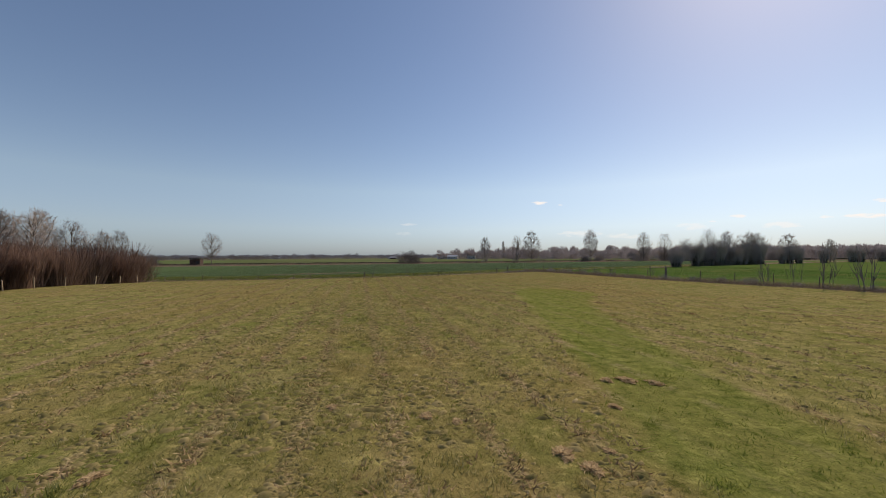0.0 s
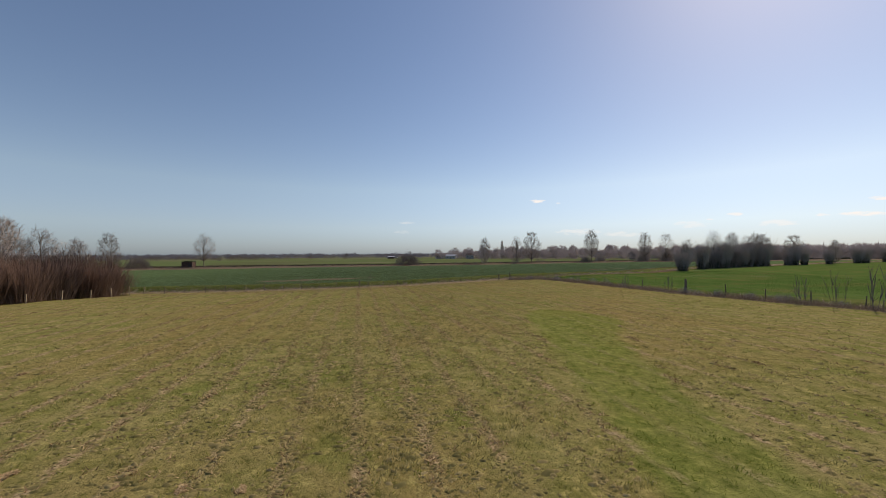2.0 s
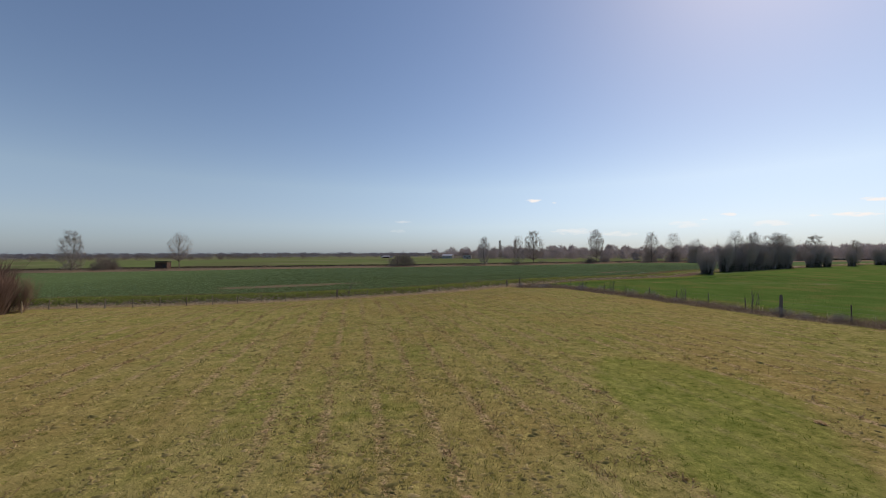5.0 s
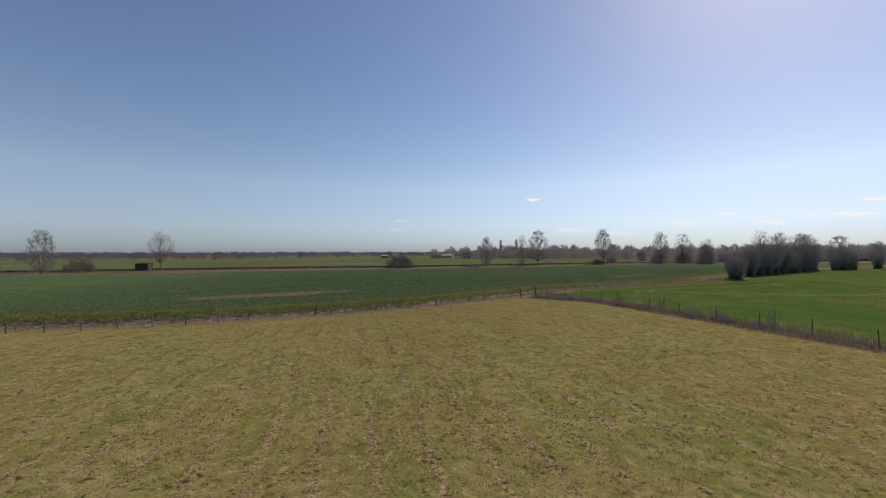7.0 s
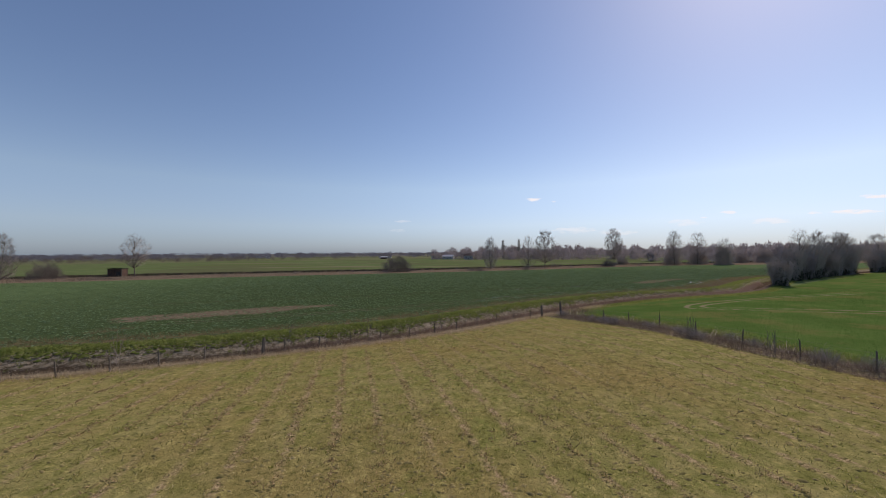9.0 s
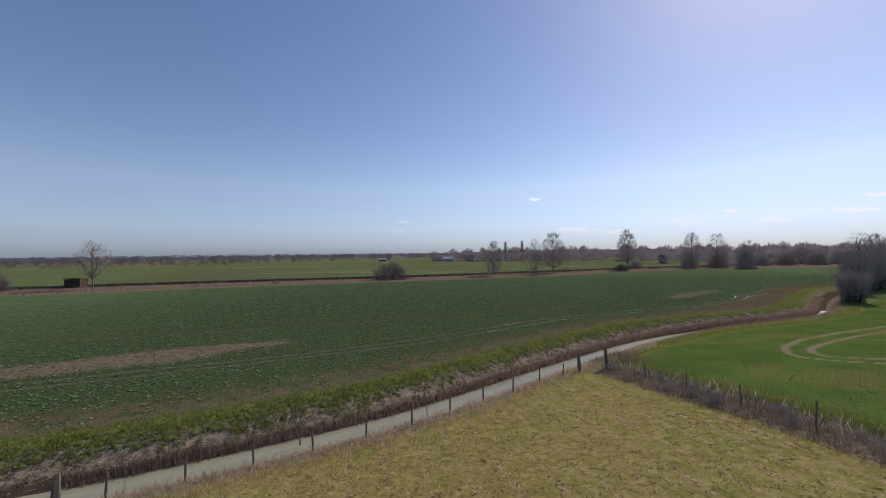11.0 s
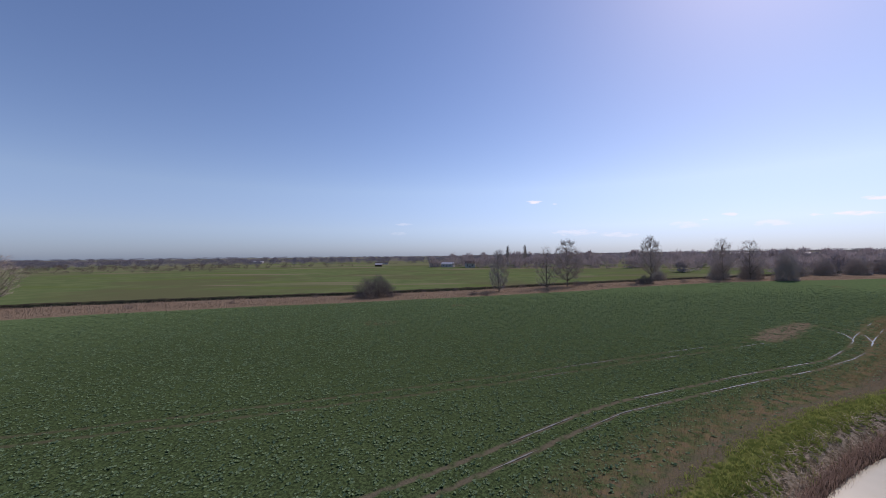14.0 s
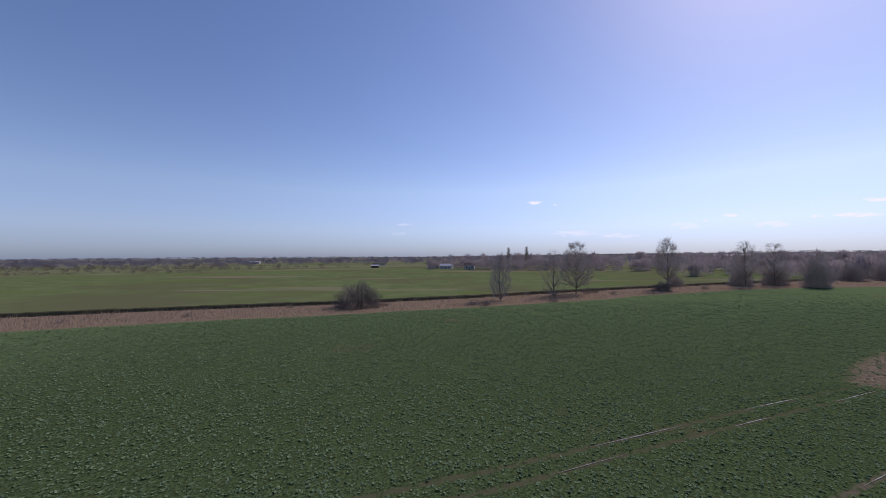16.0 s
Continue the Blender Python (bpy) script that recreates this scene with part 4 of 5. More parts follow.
n = len(x)
stuff("bank_tussocks", blades("bank_tussocks", planted(x, y), rng.uniform(0.1, 0.38, n), rng.uniform(0.03, 0.06, n), lean_of(n, 0.25), rng, M_BANK), "dark grass tussocks down the ditch side", "grass")
x, y = beside(DITCH, 5200, 2.7, 4.7, -60, 80)
n = len(x)
size = rng.uniform(0.12, 0.30, n)
stuff("bank_mounds", mounds("bank_mounds", x, y, size, 0.36 * size, rng, M_TUSSOCK, 0.8), "lumpy green tussocks on the ditch bank", "grass")
# standing reeds at the water's edge, broken pale reed above them
x, y = beside(DITCH, 30000, 1.0, 1.6, -16, 80)
n = len(x)
stuff("standing_reeds", blades("standing_reeds", planted(x, y), rng.uniform(0.18, 0.55, n), rng.uniform(0.02, 0.045, n), lean_of(n, 0.18), rng, M_REED), "brown dead reeds standing at the water", "reeds")
x, y = beside(DITCH, 30000, 1.7, 3.4)
n = len(x)
stuff("fallen_reeds", blades("fallen_reeds", planted(x, y, -0.03), rng.uniform(0.02, 0.16, n), rng.uniform(0.025, 0.06, n), lean_of(n, 0.5), rng, M_STRAW), "pale broken reeds lying on the bank", "reeds")
x, y = beside(DITCH, 36000, -3.9, -1.0, -65, 22)
n = len(x)
stuff("fence_reeds", blades("fence_reeds", planted(x, y), rng.uniform(0.06, 0.48, n), rng.uniform(0.014, 0.034, n), lean_of(n, 0.35), rng, M_FENCEREED), "thin dry grass and reeds under the fence", "reeds")
x, y = beside(DITCH, 9000, -2.0, -1.1, 20, 90)
n = len(x)
stuff("brink_reeds", blades("brink_reeds", planted(x, y), rng.uniform(0.15, 0.55, n), rng.uniform(0.012, 0.03, n), lean_of(n, 0.2), rng, M_REED, 2), "short brown reeds below the wheat field", "reeds")
# dead scrub along the right fence
line = FENCE_FIELD[::-1]
x, y = beside(line, 60000, -1.2, 2.2, 10, 75)
x, y = np.r_[x, rng.normal(17.0, 1.5, 4500)], np.r_[y, rng.normal(91.0, 1.6, 4500)]
n = len(x)
k = 0.55 + 0.55 * np.clip(lumps(x, y, 3.0, 51) + 0.4, 0, 1.4)
stuff("dead_scrub", blades("dead_scrub", planted(x, y), k * rng.uniform(0.06, 0.75, n), rng.uniform(0.010, 0.026, n), lean_of(n, 0.55), rng, M_SCRUB), "tangle of dead bramble and weeds along the fence", "scrub")
x, y = beside(line, 9000, -2.4, -0.9, 10, 75)
n = len(x)
stuff("drain_reeds", blades("drain_reeds", planted(x, y), rng.uniform(0.2, 0.8, n), rng.uniform(0.02, 0.05, n), lean_of(n, 0.4), rng, M_STRAW), "pale flattened reeds in the field drain", "reeds")
x, y = beside(line, 15000, -3.7, -2.3, 10, 75)
n = len(x)
stuff("field_edge_grass", blades("field_edge_grass", planted(x, y), rng.uniform(0.08, 0.24, n), rng.uniform(0.02, 0.05, n), lean_of(n, 0.15), rng, M_BANK), "green grass strip at the wheat's edge", "grass")
# reed bed beyond the crop
n = 45000
p = smooth_line(REED_NEAR, 1.0)
kx = rng.uniform(-260, 210, n)
y0 = np.interp(kx, REED_NEAR[:, 0], REED_NEAR[:, 1])
y1 = np.interp(kx, REED_FAR[:, 0], REED_FAR[:, 1])
ky = y0 + (y1 - y0 - 1.5) * rng.uniform(0, 1, n)
tall = rng.uniform(0.3, 1.1, n) * (0.7 + 0.4 * lumps(kx, ky, 7, 61))
stuff("reed_bed", blades("reed_bed", planted(kx, ky), np.maximum(tall, 0.15), rng.uniform(0.05, 0.12, n), lean_of(n, 0.3), rng, M_FARREED), "pale brown reed bed along the far drain", "reeds")

# water standing in the wheel ruts and the drain
rs = random.Random(17)
wet = []
for line, a, b, gap, w in ((TRAM_1, 44, 128, 3.5, 0.058), (TRAM_2, 42, 130, 3.0, 0.062), (TRAM_3, 66, 104, 10, 0.04), (TRAM_4, 62, 112, 7, 0.045), (CURL_1, 2, 12, 3, 0.07), (CURL_2, 3, 13, 3, 0.07)):
    while a < b:
        stop = a + rs.uniform(3.5, 12)
        wet.append(("puddle", line, a, stop, w * rs.uniform(0.6, 1.25)))
        a = stop + rs.uniform(0.4, 2) * gap
for nm, line, a, b, w in wet:
    p = along(line, 0.4, a, b)
    half = w * np.sin(np.linspace(0.05, 3.09, len(p))) * (0.8 + 0.3 * np.sin(np.arange(len(p)) * 1.7))
    tagged(new(nm, ribbon(nm, p, half, np.polyval(np.polyfit(np.arange(len(p)), ground_z(p[:, 0], p[:, 1]), 2), np.arange(len(p))) + 0.035, M_PUDDLE)), "rain water standing in a wheel rut", "puddle", group="puddles in the wheel ruts")
p = smooth_line(FENCE_FIELD[::-1], 1.0)
dd = np.gradient(p, axis=0)
dd /= np.linalg.norm(dd, axis=1)[:, None]
p = p + np.stack([dd[:, 1], -dd[:, 0]], 1) * 1.6
p = p[(p[:, 1] > 10) & (p[:, 1] < 84)]
tagged(new("drain_water", ribbon("drain_water", p, 0.24, ground_z(p[:, 0], p[:, 1]) + 0.16, M_WATER)), "shallow water in the drain beside the fence", "water", kind="structure")


# the cut earth bank on the far side of the reeds
p = smooth_line(REED_FAR, 2.0)
dd = np.gradient(p, axis=0)
dd /= np.linalg.norm(dd, axis=1)[:, None]
side = np.stack([-dd[:, 1], dd[:, 0]], 1)
rim = rng.normal(0, 0.07, (len(p), 5))
rows_, prof = [], ((-0.5, -0.9), (0.0, 0.35), (0.25, 0.75), (1.4, 0.72), (4.5, -0.05))
for k, (o, hz) in enumerate(prof):
    rows_.append(np.column_stack([p + side * (o + rim[:, k:k + 1]), np.full(len(p), hz) + rim[:, k]]))
v = np.concatenate(rows_)
m = len(p)
q = np.arange(m - 1)
f = np.concatenate([np.stack([q + k * m, q + 1 + k * m, q + 1 + (k + 1) * m, q + (k + 1) * m], 1) for k in range(4)])
tagged(new("drain_bank", mesh_from("drain_bank", v, f, plain_material("cut_earth", (0.050, 0.042, 0.030), (0.095, 0.095, 0.048), 0.7, 0.95, 0.05), True)), "dark cut earth bank along the far drain", "bank", kind="structure")

# ---------------------------------------------------------------- fences
def post_mesh(name, tall, half, material, seed):
    """A rough stake, sunk in the ground, with a slanted head."""
    r = random.Random(seed)
    bm = bmesh.new()
    rings = []
    for z, k in ((-0.35, 1.0), (tall * 0.45, 1.02), (tall * 0.93, 0.96), (tall, 0.72)):
        ring = []
        for c in range(6):
            a = c * math.pi / 3
            rr = half * k * r.uniform(0.9, 1.1)
            ring.append(bm.verts.new((rr * math.cos(a), rr * math.sin(a), z + (0.05 * math.cos(a) * half / 0.05 if z == tall else 0))))
        rings.append(ring)
    for lo, hi in zip(rings, rings[1:]):
        for c in range(6):
            bm.faces.new((lo[c], lo[(c + 1) % 6], hi[(c + 1) % 6], hi[c]))
    bm.faces.new(rings[-1])
    me = bpy.data.meshes.new(name)
    bm.to_mesh(me)
    bm.free()
    me.materials.append(material)
    return me


def fence(label, spots_xy, stakes, thick, wires, seed, wire_top):
    """A wire fence: spots_xy are the stakes' feet; thick gives the strainer posts as (index, mesh)."""
    r = random.Random(seed)
    x0, y0 = spots_xy[0]
    top = empty("fence", pose(x0, y0, float(ground_z(x0, y0))))
    inv = top.matrix_world.inverted()
    heads = []
    for k, (px, py) in enumerate(spots_xy):
        me = thick.get(k) or stakes[r.randrange(len(stakes))]
        z = float(ground_z(px, py))
        ob = child("post", me, top)
        s = r.uniform(0.88, 1.1)
        ob.matrix_basis = inv @ (pose(px, py, z, r.uniform(-4, 4), r.uniform(-4, 4), r.uniform(0, 360)) @ Matrix.Diagonal((1, 1, s, 1)))
        heads.append((px, py, z))
    for h in wires:
        b = Bundle()
        pts = np.array([(px, py, z + h * wire_top) for px, py, z in heads]) - np.array([x0, y0, ground_z(x0, y0)])
        b.add(pts, np.full(len(pts), 0.004), 3)
        child("wire", b.mesh("wire", M_WIRE), top)
    return tagged(top, label, "fence")


stakes = [post_mesh("post", 1.08, 0.05, M_POST, k) for k in range(4)]
tall_stakes = [post_mesh("post", 1.22, 0.042, M_POST, 10 + k) for k in range(4)]
strainer = post_mesh("post", 1.4, 0.14, M_POST, 20)
strainer_tall = post_mesh("post", 1.75, 0.13, M_POST, 21)
pale_stakes = [post_mesh("post", 1.15, 0.055, M_PALE, 30 + k) for k in range(3)]

left_spots = [tuple(v) for v in along(FENCE_DITCH, 2.75)]
k_strut = int(np.argmin([math.hypot(a + 14, b - 71.2) for a, b in left_spots]))
left_spots[k_strut] = (-14, 71.2)
left_spots.append((12.6, 87.2))
fence("wire fence on weathered stakes beside the ditch", left_spots, stakes, {k_strut: strainer, len(left_spots) - 1: strainer}, (0.35, 0.65, 0.95), 3, 1.0)
right_spots = [tuple(v) for v in along(FENCE_FIELD, 3.35, 0.0, 118)]
k_big = int(np.argmin([math.hypot(a - 29.8, b - 51.2) for a, b in right_spots]))
right_spots[k_big] = (29.8, 51.2)
fence("wire fence on tall stakes along the wheat field", right_spots, tall_stakes, {0: strainer_tall, k_big: strainer_tall}, (0.4, 0.75, 1.05), 4, 1.0)
hedge_spots = [(-42.2 + 0.4 * math.sin(k * 1.3), 17 + 3.1 * k) for k in range(14)]
fence("wire fence on pale stakes before the willows", hedge_spots, pale_stakes, {}, (0.4, 0.7, 1.0), 5, 1.0)


# ---------------------------------------------------------------- trees and shrubs
def limb(start, way, length, r, bend, steps=4):
    """A bending line of points."""
    pts, w = [np.array(start, float)], np.array(way, float)
    w /= np.linalg.norm(w)
    for _ in range(steps):
        w = w + r.normal(0, bend, 3) + np.array([0, 0, 0.06])
        w /= np.linalg.norm(w)
        pts.append(pts[-1] + w * length / steps)
    return np.array(pts)


def tree_kind(seed, tall, spread, first, limbs, tips, twig, shape):
    """Meshes of a bare tree: trunk with limbs, and a crown of branches and twigs that fills an outline.
    shape(k) is the crown's breadth at height k (0..1) of the crown; first is where the crown begins."""
    r = np.random.RandomState(seed)
    wood, crown = Bundle(), Bundle()
    trunk = limb((0, 0, -0.3), (0, 0, 1), tall * 0.84, r, 0.03, 9)
    wood.add(trunk, np.linspace(tall * 0.013, 0.04, len(trunk)), 6)
    spine = np.array([trunk[j] + (trunk[j + 1] - trunk[j]) * q for j in range(9) for q in (0, 0.5)])
    nodes = [p for p in spine if p[2] > first * tall * 0.9]
    for i in range(limbs):
        k = (i + r.uniform(0.1, 0.9)) / limbs
        ang = i * 2.4 + r.uniform(-0.5, 0.5)
        out = spread * shape(min(k + 0.12, 1)) * r.uniform(0.6, 0.95)
        end = np.array([math.cos(ang) * out, math.sin(ang) * out, tall * (first + (1 - first) * min(0.97, k * 0.9 + 0.12))])
        z0 = max(first * tall * 0.75, end[2] - out * r.uniform(0.9, 1.5) - 0.08 * tall)
        a0 = spine[np.argmin(np.abs(spine[:, 2] - min(z0, tall * 0.8)))]
        mid = a0 + (end - a0) * (0.55, 0.55, 0.38) + r.normal(0, 0.02 * tall, 3)
        q = np.linspace(0, 1, 6)[:, None]
        l1 = a0 * (1 - q) ** 2 + 2 * mid * q * (1 - q) + end * q ** 2 + r.normal(0, 0.008 * tall, (6, 3)) * (q > 0)
        wood.add(l1, np.linspace(0.0058 * tall, 0.03, 6), 4)
        nodes += list(l1[1:])
    nodes = np.array(nodes)
    made = 0
    while made < tips:
        k, ang = r.uniform(0, 1), r.uniform(0, 6.283)
        if r.uniform(0, 1) > shape(k):
            continue
        made += 1
        out = spread * shape(k) * math.sqrt(r.uniform(0.08, 1)) * (0.9 + 0.1 * math.sin(3 * ang + seed))
        tip = np.array([math.cos(ang) * out, math.sin(ang) * out, tall * (first + (1 - first) * k)])
        gap = np.linalg.norm(nodes - tip, axis=1) + 3.0 * np.maximum(0, nodes[:, 2] - tip[2] + 0.02 * tall)
        a0 = nodes[np.argmin(gap)]
        mid = (a0 + tip) / 2 + r.normal(0, 0.012 * tall, 3) - (0, 0, 0.01 * tall)
        crown.add(np.array([a0, mid, tip]), np.array([0.030, 0.021, 0.011]) * twig, 1)
        way = (tip - a0) / (np.linalg.norm(tip - a0) + 1e-6)
        for _ in range(6):
            c = mid + (tip - mid) * r.uniform(0, 1)
            w = way * 0.6 + r.normal(0, 0.5, 3) + (0, 0, 0.45)
            w *= tall * r.uniform(0.045, 0.10) / np.linalg.norm(w)
            crown.add(np.array([c, c + w * 0.5 + r.normal(0, 0.06, 3), c + w]), np.array([0.013, 0.010, 0.006]) * twig, 1)
    return wood.mesh("trunk", M_BARK), crown.mesh("crown", M_TWIG)


def oval(k):
    return max(0.06, math.sin(math.pi * min(0.14 + 0.80 * k, 1)) ** 0.8)


def broad(k):
    return max(0.10, math.sin(math.pi * min(0.26 + 0.68 * k, 1)) ** 0.65)


def spire(k):
    return max(0.15, math.sin(math.pi * min(0.22 + 0.70 * k, 1)))


def stems_kind(seed, tall, spread, stems, twig, material, fork=5, base=0.8, arch=0.0, wild=1.0):
    """Meshes of a many-stemmed shrub: thick stems, and finer shoots on them."""
    r = np.random.RandomState(seed)
    wood, crown = Bundle(), Bundle()
    for i in range(stems):
        ang = r.uniform(0, 6.283)
        out = spread * math.sqrt(r.uniform(0, 1)) / tall
        a = (math.cos(ang) * base * r.uniform(0, 1), math.sin(ang) * base * r.uniform(0, 1), -0.1)
        hh = tall * r.uniform(0.6, 1.0) * (1 - arch * out * tall / spread * 0.35)
        l1 = limb(a, (math.cos(ang) * out, math.sin(ang) * out, 1), hh, r, 0.08 * wild, 4)
        wood.add(l1, np.linspace(0.006 * tall, 0.006, 5) * (0.6 + twig * 0.4), 1 if tall < 10 else 3)
        for _ in range(fork):
            b = l1[r.randint(1, 4)]
            l2 = limb(b, (l1[-1] - l1[0]) / hh + r.normal(0, 0.28 * wild, 3), hh * r.uniform(0.25, 0.55), r, 0.12 * wild, 2)
            crown.add(l2, np.linspace(0.014, 0.006, 3) * twig, 1)
    return wood.mesh("framework", material), crown.mesh("crown", material)


def dome_kind(seed, tall, radius, count, material):
    """Meshes of a dense rounded bush: stems from the foot, and short fine twigs filling a lumpy dome down to the ground."""
    r = np.random.RandomState(seed)
    wood, crown = Bundle(), Bundle()
    for _ in range(60):
        ang, out = r.uniform(0, 6.283), r.uniform(0.05, 0.9)
        foot = (math.cos(ang) * radius * 0.35 * out, math.sin(ang) * radius * 0.35 * out, -0.1)
        wood.add(limb(foot, (math.cos(ang) * radius * out / tall, math.sin(ang) * radius * out / tall, 0.8), tall * r.uniform(0.6, 0.85), r, 0.1, 4), np.linspace(0.008 * tall, 0.012, 5), 3 if tall > 3 else 1)
    u = r.normal(0, 1, (count, 3))
    u /= np.linalg.norm(u, axis=1)[:, None]
    u[:, 2] = np.abs(u[:, 2]) * 1.15 - 0.15
    lump = 0.80 + 0.14 * np.sin(u[:, 0] * 6 + seed) * np.sin(u[:, 1] * 5.3) + 0.10 * np.sin(u[:, 2] * 7 + u[:, 0] * 9) + r.normal(0, 0.05, count)
    p = u * (lump * r.uniform(0.2, 1, count) ** 0.45)[:, None] * np.array([radius, radius, tall])
    p[:, 2] = np.maximum(p[:, 2], 0.1)
    way = u + r.normal(0, 0.45, (count, 3)) + (0, 0, 0.5)
    way /= np.linalg.norm(way, axis=1)[:, None]
    side = np.cross(way, r.normal(0, 1, (count, 3)))
    side /= np.linalg.norm(side, axis=1)[:, None]
    ln = r.uniform(0.5, 1.3, count) * tall / 8
    wd = r.uniform(0.012, 0.03, count) * tall / 6.5
    v = np.stack([p - side * wd[:, None], p + side * wd[:, None], p + way * ln[:, None]], 1).reshape(-1, 3)
    return wood.mesh("framework", material), mesh_from("crown", v, np.arange(3 * count).reshape(count, 3), material)


def leaf_cloud(seed, n, radius, tall, size, material):
    """Loose small leaves about a dome, with gaps."""
    r = np.random.RandomState(seed)
    u = r.normal(0, 1, (n, 3))
    u /= np.linalg.norm(u, axis=1)[:, None]
    k = r.uniform(0, 1, n) ** 1.25
    ang = np.arctan2(u[:, 1], u[:, 0])
    lump = 0.78 + 0.22 * np.sin(ang * 3 + seed) * np.sin(k * 9 + ang) + r.normal(0, 0.08, n)
    out = radius * lump * (1.0 - 0.55 * k ** 2) * np.sqrt(r.uniform(0.15, 1, n))
    p = np.stack([np.cos(ang) * out, np.sin(ang) * out, tall * k * (0.85 + 0.2 * np.sin(ang * 2 + seed))], 1)
    a, b = r.normal(0, size, (n, 3)), r.normal(0, size, (n, 3))
    return mesh_from("ivy", np.stack([p - a, p + b, p + a], 1).reshape(-1, 3), np.arange(3 * n).reshape(n, 3), material)


def plant(name, meshes, names, m, label, category, group=""):
    top = empty(name, m)
    for nm, me in zip(names, meshes):
        child(nm, me, top)
    return tagged(top, label, category, group)


def stand(x, y, turn, s, sz=None):
    return pose(x, y, float(ground_z(x, y)), 0, 0, turn) @ Matrix.Diagonal((s, s, sz or s, 1))


def grown(ob, x, y, turn, s, sz=None):
    """A copy of a plant, with its own size."""
    c = copy_thing(ob, pose(x, y, float(ground_z(x, y)), 0, 0, turn))
    c.scale = (s, s, sz or s)
    return c


T_OVAL = tree_kind(1, 20, 5.2, 0.22, 24, 430, 1.35, oval)
T_OVAL2 = tree_kind(2, 15.5, 4.2, 0.05, 24, 480, 1.4, oval)
T_BROAD = tree_kind(3, 17, 6.0, 0.18, 26, 520, 1.35, broad)
T_SPIRE = tree_kind(4, 23, 2.2, 0.06, 22, 420, 2.4, spire)
T_LONE = tree_kind(6, 15, 4.8, 0.27, 24, 430, 1.2, oval)
T_FORK = tree_kind(7, 15.5, 4.8, 0.06, 24, 420, 1.25, broad)
TN = ("trunk", "crown")
G_TREE = "bare trees along the far drain"
rs = random.Random(8)
plant("bare_tree", T_LONE, TN, stand(-108.4, 167.6, 20, 1.0), "leafless tree with a rounded crown beside the shed", "tree")
plant("bare_tree", T_FORK, TN, stand(-137.5, 152.5, 100, 0.95), "leafless tree with thin spreading branches by the reeds", "tree")
plant("bare_tree", T_OVAL, TN, stand(90.5, 239, 40, 1.0), "tall leafless tree with a narrow oval crown", "tree", G_TREE)
plant("bare_tree", T_BROAD, TN, stand(49.3, 223.5, 10, 1.06), "leafless broad tree with heavy limbs", "tree", G_TREE)
plant("bare_tree", T_OVAL2, TN, stand(20.4, 207.3, 200, 0.92), "slim leafless tree at the reed bed", "tree", G_TREE)
plant("bare_tree", T_FORK, TN, stand(39.7, 217, 130, 1.0), "low forked leafless tree at the reed bed", "tree", G_TREE)
plant("bare_tree", T_OVAL, TN, stand(129.5, 249.7, 75, 0.95), "leafless tree above dense brush", "tree", G_TREE)
plant("bare_tree", T_BROAD, TN, stand(146.2, 255.2, 300, 1.08), "wide leafless tree above dense brush", "tree", G_TREE)
plant("bare_tree", T_SPIRE, TN, stand(67.3, 478, 0, 0.99), "narrow leafless poplar far off", "tree", "poplars far off")
plant("bare_tree", T_SPIRE, TN, stand(87, 481, 90, 1.02), "narrow leafless poplar far off", "tree", "poplars far off")

B_ROUND = dome_kind(21, 6.8, 7.0, 9500, M_BUSH)
B_SMALL = dome_kind(24, 6.8, 7.0, 1800, M_BUSH)
B_TALL = dome_kind(22, 11, 7.0, 7500, M_TWIG)
B_DARK = stems_kind(23, 11.5, 2.3, 120, 1.8, M_DARKTWIG, 14, 1.9, 0.2, 0.8)
SN = ("framework", "crown")
plant("round_bush", B_ROUND, SN, stand(-20.4, 194.5, 0, 1.18, 1.12), "rounded leafless thorn bush at the crop's edge", "bush")
plant("round_bush", B_ROUND, SN, stand(-133.2, 161.6, 60, 0.85, 0.9), "leafless brown bush beside a lone tree", "bush")
plant("round_bush", B_ROUND, SN, stand(84.7, 232.7, 120, 0.6), "low dark bush by the far drain", "bush")
plant("brush", B_TALL, SN, stand(152, 243, 10, 0.8, 1.38), "tall dense leafless thicket", "thicket", "thickets at the far drain")
for bx, by, s, a in ((130, 253, 0.8, 40), (148, 257, 0.85, 110), (101, 252, 0.62, 80), (205, 279, 0.95, 220), (226, 282, 1.0, 20), (247, 288, 0.95, 190), (187, 275, 0.7, 60), (266, 296, 1.0, 300)):
    plant("brush", B_TALL, SN, stand(bx, by, a, s), "dense leafless thicket behind the crop", "thicket", "thickets at the far drain")
for bx, by, s in ((31.3, 221.1, 0.25), (5.1, 210.8, 0.22), (-6, 207.6, 0.2), (54, 225.7, 0.45), (57.8, 227.7, 0.35), (92.3, 242.4, 0.3), (-57.1, 179.3, 0.2), (14.6, 195.4, 0.3), (10.8, 197.1, 0.25), (-39, 193.5, 0.2), (35.3, 202.6, 0.3), (61.7, 222.3, 0.25), (104.1, 238.2, 0.3), (-78.8, 171.3, 0.2)):
    plant("small_bush", B_SMALL, SN, stand(bx, by, rs.uniform(0, 360), s), "small dark bush among the reeds", "bush", "small bushes among the reeds")

# willows along the meadow's left side
W_KINDS = [stems_kind(30 + k, 5.0 + 0.4 * k, 2.2, 260, 1.4, M_WILLOW, 6, 1.7, 0.15, 0.45) for k in range(3)]
W_LOW = [stems_kind(36 + k, 4.4, 2.0, 320, 1.7, M_WILLOW, 6, 1.8, 0.2, 0.5) for k in range(2)]
